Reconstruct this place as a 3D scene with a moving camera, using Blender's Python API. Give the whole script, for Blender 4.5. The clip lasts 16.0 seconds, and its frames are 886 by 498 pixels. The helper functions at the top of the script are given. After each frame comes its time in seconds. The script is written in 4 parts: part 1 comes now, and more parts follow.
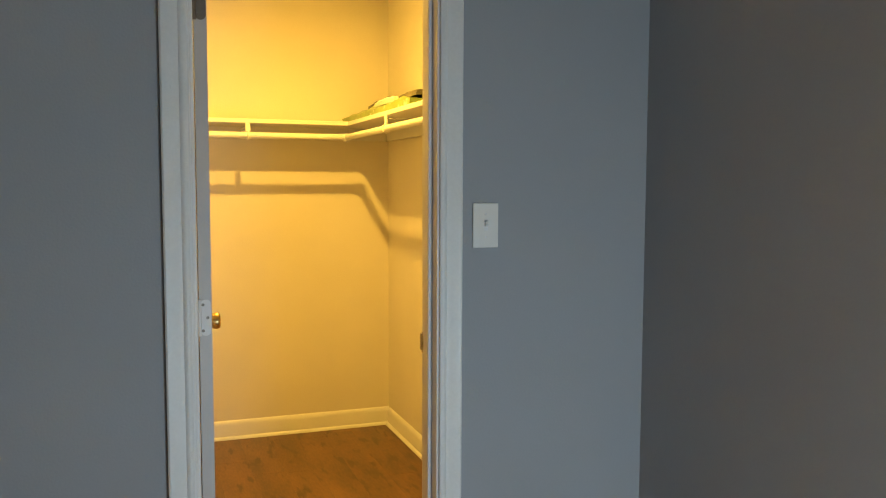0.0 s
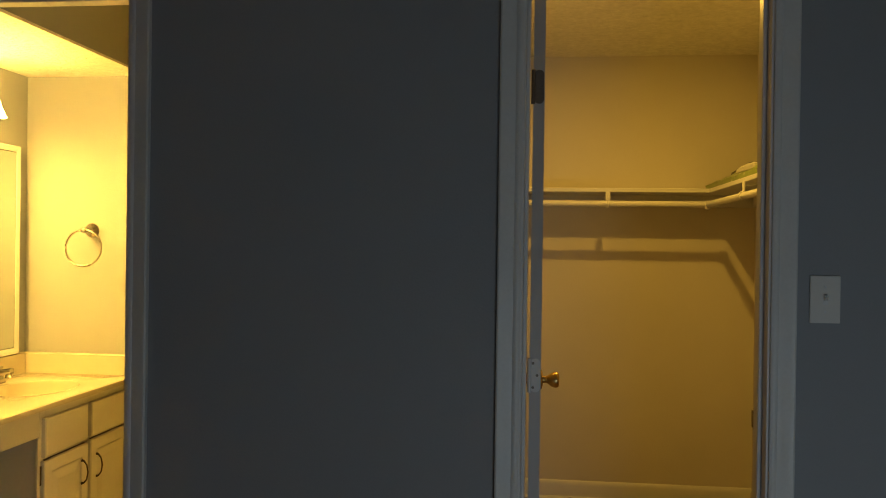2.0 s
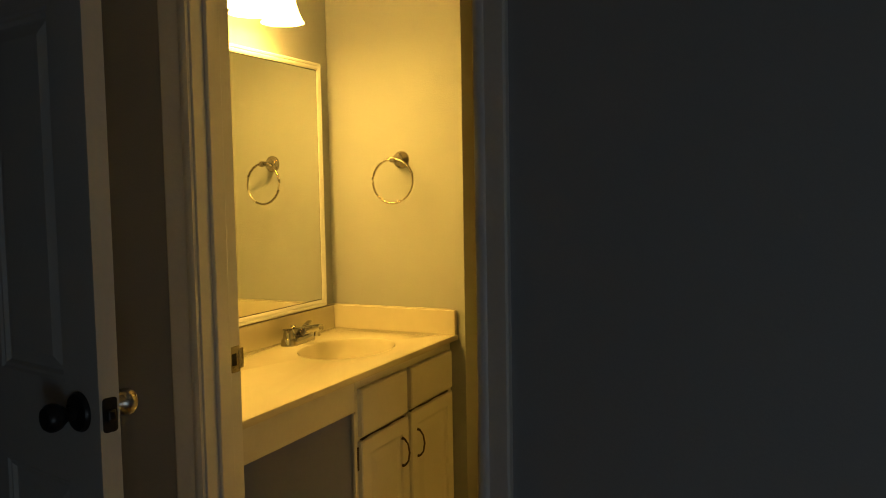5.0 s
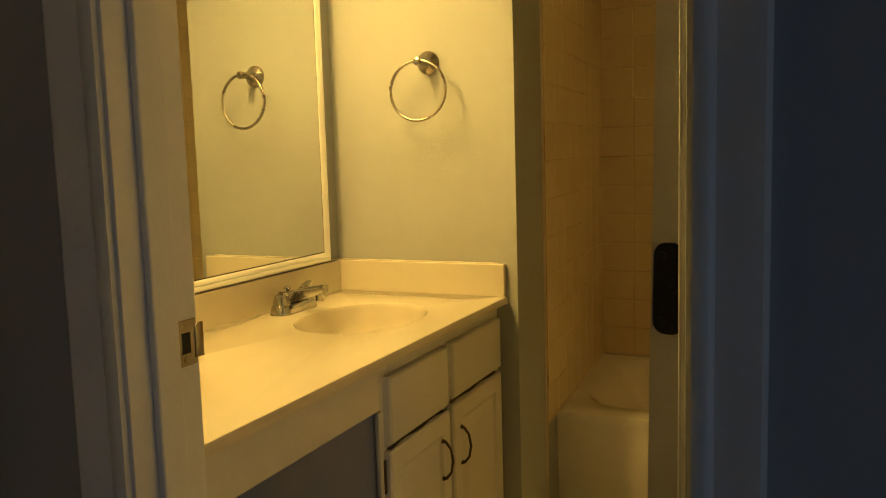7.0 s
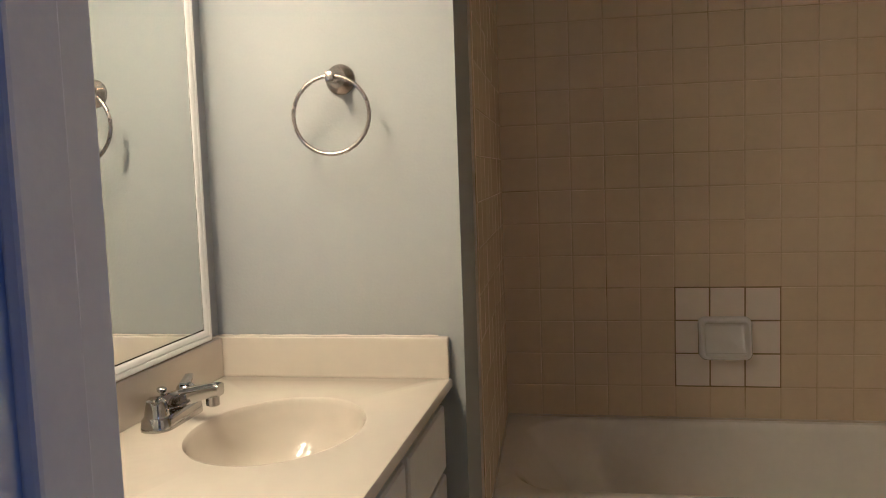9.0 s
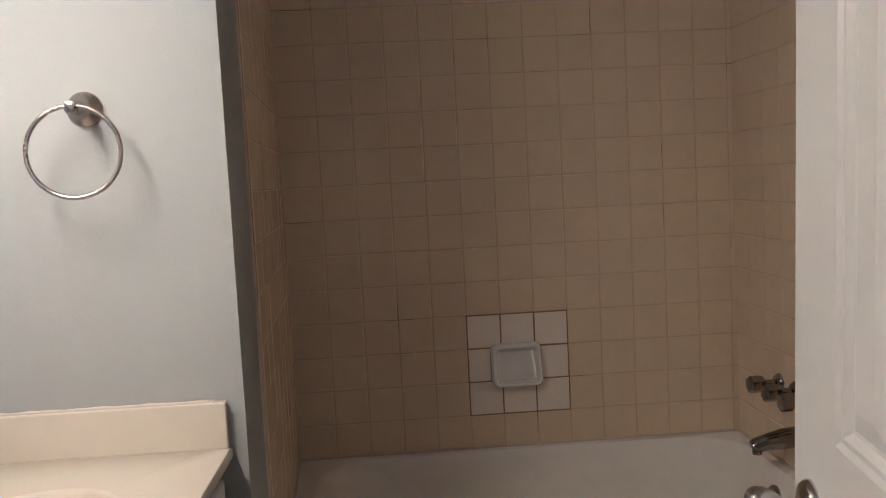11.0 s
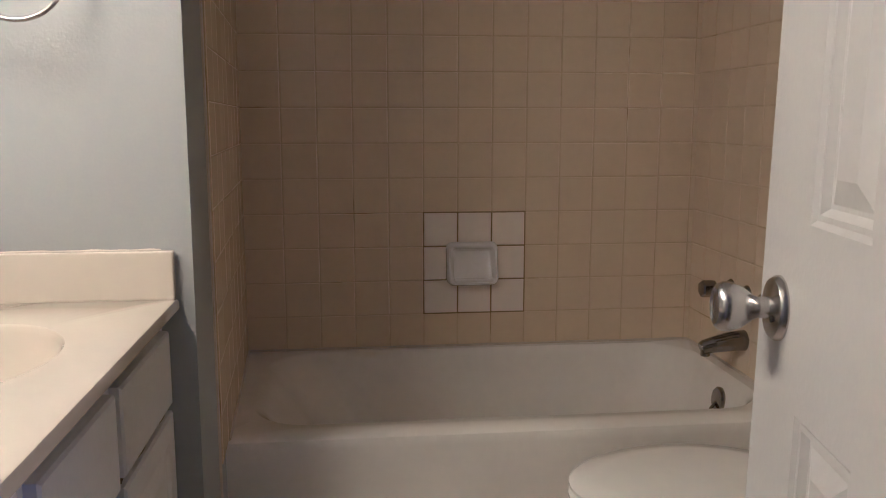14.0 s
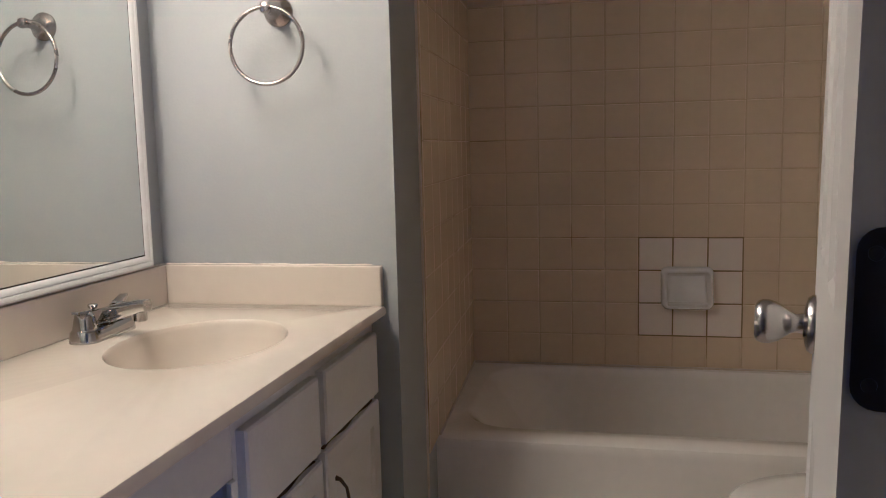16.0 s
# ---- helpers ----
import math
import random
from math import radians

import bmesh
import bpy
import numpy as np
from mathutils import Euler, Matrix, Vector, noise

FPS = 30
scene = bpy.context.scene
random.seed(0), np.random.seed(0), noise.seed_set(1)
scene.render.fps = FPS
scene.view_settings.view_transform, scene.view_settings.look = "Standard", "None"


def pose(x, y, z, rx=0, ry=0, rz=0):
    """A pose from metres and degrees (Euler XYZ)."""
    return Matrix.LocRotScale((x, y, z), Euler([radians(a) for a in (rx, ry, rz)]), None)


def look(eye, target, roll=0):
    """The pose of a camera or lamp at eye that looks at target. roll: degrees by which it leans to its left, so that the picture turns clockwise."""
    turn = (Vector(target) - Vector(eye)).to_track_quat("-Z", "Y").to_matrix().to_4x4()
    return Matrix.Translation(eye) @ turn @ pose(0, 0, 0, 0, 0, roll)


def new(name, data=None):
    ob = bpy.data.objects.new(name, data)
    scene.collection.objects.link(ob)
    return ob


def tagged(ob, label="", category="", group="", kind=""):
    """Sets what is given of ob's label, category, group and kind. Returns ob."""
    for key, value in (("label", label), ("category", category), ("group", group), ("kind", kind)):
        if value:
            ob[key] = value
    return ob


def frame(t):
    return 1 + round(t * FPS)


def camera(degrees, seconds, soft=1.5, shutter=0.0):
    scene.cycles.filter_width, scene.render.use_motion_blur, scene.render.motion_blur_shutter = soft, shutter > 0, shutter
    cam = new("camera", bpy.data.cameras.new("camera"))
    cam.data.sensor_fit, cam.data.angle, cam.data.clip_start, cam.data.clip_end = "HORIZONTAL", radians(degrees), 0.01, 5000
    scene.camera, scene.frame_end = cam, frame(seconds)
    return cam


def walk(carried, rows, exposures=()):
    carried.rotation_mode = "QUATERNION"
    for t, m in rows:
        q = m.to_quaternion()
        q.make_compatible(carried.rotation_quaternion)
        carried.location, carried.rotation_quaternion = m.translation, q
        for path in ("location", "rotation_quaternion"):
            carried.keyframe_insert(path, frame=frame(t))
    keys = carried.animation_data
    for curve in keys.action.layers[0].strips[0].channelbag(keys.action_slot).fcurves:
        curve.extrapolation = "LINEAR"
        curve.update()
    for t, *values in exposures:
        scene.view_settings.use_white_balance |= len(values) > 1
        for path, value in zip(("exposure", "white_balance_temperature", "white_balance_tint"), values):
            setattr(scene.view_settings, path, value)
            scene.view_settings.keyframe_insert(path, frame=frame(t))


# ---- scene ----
cam = camera(56.0, 16.0, 1.05)
PATH = [
    (0, (0.205, -1.971, 1.365), (0.886, -0.098, 1.21), 0.2),
    (0.5, (0.319, -1.982, 1.373), (0.66, -0.015, 1.239), 0.3),
    (1, (0.394, -2.041, 1.385), (0.503, -0.046, 1.281), 2.3),
    (1.5, (0.38, -2.064, 1.392), (0.352, -0.065, 1.334), 1.8),
    (2, (0.344, -2.085, 1.376), (0.125, -0.097, 1.368), 0.8),
    (2.5, (0.256, -2.062, 1.375), (-0.182, -0.111, 1.366), 0.0),
    (3, (0.136, -1.964, 1.362), (-0.402, -0.038, 1.331), -0.9),
    (3.5, (0.035, -1.858, 1.352), (-0.55, 0.053, 1.278), -1.8),
    (4, (-0.01, -1.668, 1.342), (-0.71, 0.203, 1.248), -1.9),
    (4.5, (-0.06, -1.503, 1.315), (-0.868, 0.323, 1.199), -0.8),
    (5, (-0.172, -1.32, 1.309), (-1.013, 0.489, 1.167), -1.0),
    (7.3, (-0.706, -0.621, 1.160), (-1.513, 1.194, 0.922), -1.8),
    (7.5, (-0.763, -0.584, 1.157), (-1.499, 1.259, 0.914), -1.9),
    (7.6, (-0.793, -0.568, 1.159), (-1.480, 1.295, 0.914), -1.9),
    (7.8, (-0.852, -0.536, 1.168), (-1.468, 1.351, 0.927), -2.0),
    (8, (-0.907, -0.504, 1.182), (-1.459, 1.404, 0.949), -2.0),
    (8.2, (-0.953, -0.467, 1.194), (-1.457, 1.456, 0.972), -2.0),
    (10.3, (-1.101, -0.114, 1.248), (-1.286, 1.871, 1.092), -2.5),
    (10.5, (-1.086, -0.123, 1.256), (-1.21, 1.867, 1.099), -2.7),
    (11, (-1.069, -0.136, 1.267), (-0.951, 1.854, 1.097), -2.9),
    (11.5, (-1.073, -0.142, 1.275), (-0.807, 1.833, 1.102), -2.5),
    (12, (-1.094, -0.145, 1.264), (-0.831, 1.83, 1.085), -2.5),
    (12.5, (-1.088, -0.09, 1.206), (-0.757, 1.869, 0.982), -1.8),
    (13, (-1.1, -0.057, 1.157), (-0.738, 1.891, 0.88), 0.3),
    (13.5, (-1.104, -0.075, 1.113), (-0.762, 1.872, 0.811), 1.0),
    (14, (-1.08, -0.106, 1.106), (-0.86, 1.858, 0.797), -0.0),
    (14.5, (-1.062, -0.143, 1.108), (-0.957, 1.831, 0.806), -1.1),
    (15, (-1.014, -0.206, 1.112), (-1.109, 1.774, 0.843), -1.8),
    (15.5, (-0.94, -0.276, 1.12), (-1.196, 1.693, 0.881), -1.2),
    (16, (-0.877, -0.303, 1.125), (-1.308, 1.635, 0.882), -1.4),
]
EXPOSURES = [
    (0.0, 1.95, 6600, 10), (1.0, 1.53, 6600, 10), (1.5, 0.52, 6700, 11), (2.0, 0.0, 6650, 11), (2.5, -0.28, 6600, 11), (3.5, -0.52, 6550, 9), (5.0, -0.88, 6700, 10),
    (7.5, -0.78, 4800, 18), (8.0, -0.82, 4100, 26), (10.4, -0.88, 3420, 41), (12.0, -0.68, 3420, 41), (14.5, -0.70, 3420, 41), (16.0, -0.87, 3420, 41),
]
walk(cam, [(t, look(e, g, r)) for t, e, g, r in PATH], EXPOSURES)

# ---- world and lights ----
world = bpy.data.worlds.new("sky")
scene.world = world
world.use_nodes = True
sky = world.node_tree.nodes.new("ShaderNodeTexSky")
sky.sky_type, sky.sun_disc = "NISHITA", False
sky.sun_elevation, sky.sun_rotation = radians(35), radians(200)
background = world.node_tree.nodes["Background"]
background.inputs["Strength"].default_value = 0.05
world.node_tree.links.new(sky.outputs[0], background.inputs["Color"])

WARM = (1.0, 0.565, 0.085)


def lamp(name, kind, m, watts, colour, size):
    data = bpy.data.lights.new(name, kind)
    data.energy, data.color = watts, colour
    if kind == "AREA":
        data.shape, data.size, data.size_y = "RECTANGLE", size[0], size[1]
    else:
        data.shadow_soft_size = size
    ob = new(name, data)
    ob.matrix_world = m
    return ob


# daylight in the added window's opening, and the bulbs that are switched on
lamp("window_daylight", "AREA", look((1.135, -2.54, 0.50), (0.90, 0.0, 0.42)), 6.3, (0.66, 0.86, 1.0), (0.58, 0.80))
lamp("closet_bulb_light", "AREA", look((0.76, 1.29, 2.383), (0.76, 1.29, 0.0)), 10.8, (1.0, 0.56, 0.075), (0.05, 0.05))
# shade and bulb at y 0.47 are unseen, added to spread the light
SHADES_Y = (0.95, 0.79, 0.63, 0.47)
for y in SHADES_Y:
    lamp("vanity_bulb_light", "POINT", Matrix.Translation((-1.785, y, 1.878)), 13.5, WARM, 0.035)


# ---- materials ----
def mat(name, colour, rough=0.6, metal=0.0, var=0.08, scale=6.0, fine=90.0, bump=0.02, second=None, patches=0.0, coat=0.0,
        stretch=(1, 1, 1), island=0.0, spec=0.5, relief=0.002):
    """A surface with slow stains, fine grain and relief; second and patches mix in another colour in blotches."""
    m = bpy.data.materials.new(name)
    m.use_nodes = True
    n, l = m.node_tree.nodes, m.node_tree.links
    b = n["Principled BSDF"]
    b.inputs["Roughness"].default_value, b.inputs["Metallic"].default_value = rough, metal
    b.inputs["Coat Weight"].default_value = coat
    b.inputs["Specular IOR Level"].default_value = spec
    tc, mp = n.new("ShaderNodeTexCoord"), n.new("ShaderNodeMapping")
    mp.inputs["Scale"].default_value = stretch
    l.new(tc.outputs["Object"], mp.inputs["Vector"])
    if island:
        info = n.new("ShaderNodeObjectInfo")
        shift = n.new("ShaderNodeVectorMath")
        shift.operation = "SCALE"
        shift.inputs[0].default_value = (17.0, 31.0, 9.0)
        l.new(info.outputs["Random"], shift.inputs["Scale"])
        l.new(shift.outputs[0], mp.inputs["Location"])

    def tex(s, detail):
        t = n.new("ShaderNodeTexNoise")
        t.inputs["Scale"].default_value, t.inputs["Detail"].default_value = s, detail
        l.new(mp.outputs[0], t.inputs["Vector"])
        return t.outputs["Fac"]

    def math_node(op, a, c):
        x = n.new("ShaderNodeMath")
        x.operation = op
        for i, v in enumerate((a, c)):
            if isinstance(v, (int, float)):
                x.inputs[i].default_value = v
            else:
                l.new(v, x.inputs[i])
        return x.outputs[0]

    slow, grain = tex(scale, 4), tex(fine, 3)
    total = math_node("ADD", math_node("MULTIPLY", slow, 0.65), math_node("MULTIPLY", grain, 0.35))
    if island:
        total = math_node("ADD", total, math_node("MULTIPLY", math_node("SUBTRACT", info.outputs["Random"], 0.5), island))
    ramp = n.new("ShaderNodeMapRange")
    ramp.inputs["From Min"].default_value, ramp.inputs["From Max"].default_value = 0.3, 0.7
    ramp.inputs["To Min"].default_value, ramp.inputs["To Max"].default_value = 1 - var, 1 + var
    ramp.clamp = False
    l.new(total, ramp.inputs["Value"])
    vm = n.new("ShaderNodeVectorMath")
    vm.operation = "SCALE"
    vm.inputs[0].default_value = colour
    l.new(ramp.outputs[0], vm.inputs["Scale"])
    out = vm.outputs[0]
    if second:
        mix = n.new("ShaderNodeMix")
        mix.data_type = "RGBA"
        edge = n.new("ShaderNodeMapRange")
        edge.inputs["From Min"].default_value, edge.inputs["From Max"].default_value = 0.62 - patches, 0.72 - patches
        l.new(tex(scale * 2.3, 5), edge.inputs["Value"])
        l.new(edge.outputs[0], mix.inputs["Factor"])
        l.new(out, mix.inputs["A"])
        mix.inputs["B"].default_value = (*second, 1)
        out = mix.outputs["Result"]
    l.new(out, b.inputs["Base Color"])
    rr = math_node("ADD", rough - 0.06, math_node("MULTIPLY", slow, 0.12))
    l.new(rr, b.inputs["Roughness"])
    if bump:
        bp = n.new("ShaderNodeBump")
        bp.inputs["Strength"].default_value, bp.inputs["Distance"].default_value = min(1.0, bump * 10), relief
        l.new(grain, bp.inputs["Height"])
        l.new(bp.outputs[0], b.inputs["Normal"])
    return m


def glow(name, colour, strength):
    m = bpy.data.materials.new(name)
    m.use_nodes = True
    b = m.node_tree.nodes["Principled BSDF"]
    b.inputs["Base Color"].default_value = (0.9, 0.88, 0.82, 1)
    b.inputs["Emission Color"].default_value = (*colour, 1)
    b.inputs["Emission Strength"].default_value = strength
    return m


GREY_PAINT = mat("grey_wall_paint", (0.325, 0.337, 0.350), 0.65, var=0.03, scale=2.5, fine=160, bump=0.02)
CREAM_PAINT = mat("cream_closet_paint", (0.74, 0.70, 0.62), 0.7, var=0.05, scale=2.5, fine=160, bump=0.03)
CEILING = mat("stippled_ceiling", (0.80, 0.78, 0.73), 0.9, var=0.12, scale=30, fine=48, bump=0.10, relief=0.009)
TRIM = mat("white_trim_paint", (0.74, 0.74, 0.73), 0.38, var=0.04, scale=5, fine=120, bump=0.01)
TRIM_WORN = mat("chipped_white_trim_paint", (0.73, 0.72, 0.69), 0.42, var=0.06, scale=7, fine=120, bump=0.015, second=(0.33, 0.30, 0.26), patches=-0.09)
DOOR_PAINT = mat("white_door_paint", (0.54, 0.53, 0.515), 0.36, var=0.03, scale=4, fine=140, bump=0.015)
CABINET = mat("white_cabinet_paint", (0.62, 0.61, 0.58), 0.42, var=0.05, scale=6, fine=100, bump=0.015, second=(0.40, 0.37, 0.32), patches=-0.10)
MARBLE = mat("cream_cultured_marble", (0.60, 0.55, 0.44), 0.13, var=0.025, scale=3, fine=30, bump=0.0, coat=0.3)
TILE = mat("almond_wall_tile", (0.72, 0.605, 0.365), 0.20, var=0.04, scale=3, fine=40, bump=0.004, island=0.06)
TILE_WHITE = mat("white_wall_tile", (0.86, 0.78, 0.64), 0.2, var=0.03, scale=5, fine=40, bump=0.004, island=0.15)
PATCH_GROUT = mat("dark_patch_grout", (0.25, 0.19, 0.11), 0.9, var=0.2, scale=6, fine=60, bump=0.05)
GROUT = mat("stained_grout", (0.58, 0.47, 0.27), 0.8, var=0.18, scale=2.2, fine=60, bump=0.02, second=(0.30, 0.21, 0.095), patches=0.02)
ENAMEL = mat("white_enamel", (0.86, 0.83, 0.76), 0.16, var=0.04, scale=3, fine=30, bump=0.0, coat=0.3)
CERAMIC = mat("white_ceramic", (0.80, 0.78, 0.73), 0.14, var=0.03, scale=4, fine=30, bump=0.0, coat=0.3)
CHROME = mat("chrome", (0.46, 0.45, 0.43), 0.06, 1.0, var=0.04, bump=0.0)
SATIN = mat("satin_nickel", (0.56, 0.54, 0.51), 0.26, 1.0, var=0.05, fine=200, bump=0.004)
OLD_HINGE = mat("tarnished_steel", (0.24, 0.21, 0.18), 0.5, 1.0, var=0.2, bump=0.01)
NICKEL = mat("brushed_nickel", (0.38, 0.345, 0.30), 0.27, 1.0, var=0.06, fine=200, bump=0.005)
BRASS = mat("aged_brass", (0.58, 0.42, 0.18), 0.28, 1.0, var=0.12, bump=0.005)
BRONZE = mat("dark_bronze", (0.10, 0.075, 0.055), 0.36, 1.0, var=0.15, bump=0.005)
BLACK_METAL = mat("black_metal", (0.042, 0.041, 0.043), 0.35, 0.6, var=0.1, bump=0.005)
# near-black colour that paints the shade inside holes and gaps
RECESS_SHADE = mat("painted_recess_shade", (0.02, 0.017, 0.014), 0.9, bump=0.0)
MIRROR = bpy.data.materials.new("mirror_glass")
MIRROR.use_nodes = True
for key, value in (("Base Color", (0.86, 0.88, 0.86, 1)), ("Metallic", 1.0), ("Roughness", 0.0)):
    MIRROR.node_tree.nodes["Principled BSDF"].inputs[key].default_value = value
WOOD = mat("brown_plank", (0.150, 0.074, 0.030), 0.34, var=0.5, scale=4.5, fine=46, bump=0.008, stretch=(2.6, 0.6, 1), island=0.08,
           second=(0.070, 0.033, 0.014), patches=0.06)
VINYL = mat("pale_vinyl_floor", (0.64, 0.58, 0.49), 0.4, var=0.08, scale=9, fine=80)
CAULK = mat("yellowed_caulk", (0.55, 0.49, 0.38), 0.5, var=0.12, scale=14, fine=80)
BAG_GREEN = mat("green_printed_plastic", (0.22, 0.30, 0.06), 0.3, var=0.35, scale=12, fine=50, bump=0.02, second=(0.62, 0.62, 0.55), patches=0.06)
BAG_DARK = mat("dark_plastic_film", (0.10, 0.085, 0.05), 0.25, var=0.3, scale=14, bump=0.02)
# darker, rougher copy of the chrome for the tub fittings
DARK_CHROME = mat("dull_chrome", (0.30, 0.28, 0.25), 0.16, 1.0, var=0.15, bump=0.003)
PAPER = mat("white_label_film", (0.70, 0.69, 0.66), 0.4, var=0.08, scale=20)
BULB = glow("lit_frosted_glass", (1.0, 0.585, 0.11), 58.0)
CLOSET_BULB = glow("lit_dome_glass", (1.0, 0.53, 0.09), 5.0)
PANE = bpy.data.materials.new("window_pane_glass")
PANE.use_nodes = True
PANE.node_tree.nodes["Principled BSDF"].inputs["Transmission Weight"].default_value = 1.0
PANE.node_tree.nodes["Principled BSDF"].inputs["Roughness"].default_value = 0.02


# ---- mesh helpers ----
def world_of(ob):
    m = ob.matrix_basis.copy()
    return world_of(ob.parent) @ ob.matrix_parent_inverse @ m if ob.parent else m


def part(name, bm, material, parent=None, label="", smooth=False, local=False):
    """Link bm as one mesh object; under a parent its mesh is in world metres, or in the parent's own axes if local."""
    bmesh.ops.recalc_face_normals(bm, faces=bm.faces)
    me = bpy.data.meshes.new(name)
    bm.to_mesh(me)
    bm.free()
    me.materials.append(material)
    if smooth:
        me.shade_smooth()
        me.set_sharp_from_angle(angle=radians(38))
    ob = new(name, me)
    if parent:
        ob.parent = parent
        if not local:
            ob.matrix_parent_inverse = world_of(parent).inverted()
    if label:
        ob["label"] = label
    return ob


def thing(name, m, label, category, group=""):
    ob = new(name)
    ob.empty_display_size = 0.05
    ob.matrix_basis = m if isinstance(m, Matrix) else Matrix.Translation(m)
    return tagged(ob, label, category, group)


def structure(name, bm, material, label="", category="", smooth=False):
    return tagged(part(name, bm, material, smooth=smooth), label, category, kind="structure")


def block(bm, lo, hi, bevel=0.0, seg=2, m=None):
    lo, hi = Vector(lo), Vector(hi)
    t = Matrix.Translation((lo + hi) / 2) @ Matrix.Diagonal((*(hi - lo), 1))
    vs = bmesh.ops.create_cube(bm, size=1, matrix=(m @ t) if m else t)["verts"]
    if bevel:
        es = list({e for v in vs for e in v.link_edges})
        bmesh.ops.bevel(bm, geom=es, offset=bevel, segments=seg, affect="EDGES", profile=0.5)
    return bm


def blocks(*boxes, bevel=0.0):
    bm = bmesh.new()
    for lo, hi in boxes:
        block(bm, lo, hi, bevel)
    return bm


def loft(bm, loops, cap_start=True, cap_end=True):
    """Skin closed loops of equal length."""
    rows = [[bm.verts.new(p) for p in loop] for loop in loops]
    n = len(rows[0])
    for a, b in zip(rows, rows[1:]):
        for i in range(n):
            bm.faces.new((a[i], a[(i + 1) % n], b[(i + 1) % n], b[i]))
    if cap_start:
        bm.faces.new(rows[0][::-1])
    if cap_end:
        bm.faces.new(rows[-1])
    return bm


def lathe(bm, m, profile, n=28):
    """Turn (radius, height) pairs round the z axis of m."""
    loops = [[m @ Vector((r * math.cos(2 * math.pi * i / n), r * math.sin(2 * math.pi * i / n), h)) for i in range(n)] for r, h in profile]
    return loft(bm, loops)


def tube(bm, points, r, n=12):
    """A round bar along points; r is one radius or one for each point."""
    pts = [Vector(p) for p in points]
    rs = r if isinstance(r, (list, tuple)) else [r] * len(pts)
    loops, side = [], None
    for i, p in enumerate(pts):
        d = (pts[min(i + 1, len(pts) - 1)] - pts[max(i - 1, 0)]).normalized()
        side = d.orthogonal().normalized() if side is None else (side - d * side.dot(d)).normalized()
        up = d.cross(side)
        loops.append([p + rs[i] * (math.cos(2 * math.pi * k / n) * side + math.sin(2 * math.pi * k / n) * up) for k in range(n)])
    return loft(bm, loops)


def torus(bm, m, R, r, n=48, k=10):
    rows = [[bm.verts.new(m @ Vector(((R + r * math.cos(b)) * math.cos(a), (R + r * math.cos(b)) * math.sin(a), r * math.sin(b))))
             for b in (2 * math.pi * j / k for j in range(k))] for a in (2 * math.pi * i / n for i in range(n))]
    for i in range(n):
        for j in range(k):
            bm.faces.new((rows[i][j], rows[(i + 1) % n][j], rows[(i + 1) % n][(j + 1) % k], rows[i][(j + 1) % k]))
    return bm


def round_rect(x0, y0, x1, y1, r, z, n=8):
    pts = []
    for cx, cy, a in ((x1 - r, y1 - r, 0), (x0 + r, y1 - r, 90), (x0 + r, y0 + r, 180), (x1 - r, y0 + r, 270)):
        for i in range(n + 1):
            t = radians(a + 90 * i / n)
            pts.append(Vector((cx + r * math.cos(t), cy + r * math.sin(t), z)))
    return pts


def profile_run(bm, profile, start, end, out, across):
    """Extrude a closed (across, out) profile from start to end."""
    loops = [[Vector(p) + Vector(across) * a + Vector(out) * o for a, o in profile] for p in (start, end)]
    return loft(bm, loops)


# ---- large structure ----
H = 2.42
structure("floor", blocks(((-3.2, -2.9, -0.12), (1.70, 0.06, 0.0)), ((0.225, 0.06, -0.12), (1.70, 2.66, -0.012))), WOOD,
          "brown wood-look plank floor", "floor")
structure("floor_bath", blocks(((-2.05, 0.06, -0.12), (0.225, 2.78, 0.0))), VINYL, "pale vinyl bathroom floor", "floor")
structure("ceiling", blocks(((-3.2, -2.9, H), (1.70, 2.80, H + 0.12))), CEILING, "white stippled ceiling", "ceiling")
BATH_L, BATH_R, CLO_L, CLO_R, HEAD, T = -1.331, -0.724, 0.316, 0.905, 2.03, 0.115
JW = 0.019
structure("wall_front", blocks(
    ((-2.0, 0, 0), (BATH_L - JW, T, H)), ((BATH_R + JW, 0, 0), (CLO_L - JW, T, H)), ((CLO_R + JW, 0, 0), (1.64, T, H)),
    ((BATH_L - JW, 0, HEAD + JW), (BATH_R + JW, T, H)), ((CLO_L - JW, 0, HEAD + JW), (CLO_R + JW, T, H))), GREY_PAINT,
    "grey painted bedroom wall with two doorways", "wall")
structure("wall_right", blocks(((1.515, -2.85, 0), (1.64, 0, H))), GREY_PAINT, "grey painted bedroom wall", "wall")
structure("wall_rear", blocks(((-2.0, -2.60, 0), (0.80, -2.50, H)), ((1.47, -2.60, 0), (1.515, -2.50, H)), ((0.80, -2.60, 0), (1.47, -2.50, 0.05)), ((0.80, -2.60, 0.95), (1.47, -2.50, H))),
          GREY_PAINT, "unseen grey painted bedroom wall with an added low window", "wall")
structure("wall_left", blocks(((-2.1, -2.85, 0), (-2.0, -0.965, H)), ((-2.1, -0.165, 0), (-2.0, T, H)), ((-2.1, -0.965, 2.05), (-2.0, -0.165, H))),
          GREY_PAINT, "grey painted bedroom wall with a doorway", "wall")
structure("wall_hall", blocks(((-3.2, -2.85, 0), (-3.1, T, H)), ((-3.1, 0, 0), (-2.1, T, H)), ((-3.1, -1.6, 0), (-2.1, -1.5, H))),
          GREY_PAINT, "plain grey hall wall", "wall")
structure("wall_bath_left", blocks(((-2.05, T, 0), (-1.925, 2.661, H))), GREY_PAINT, "grey painted bathroom wall", "wall")
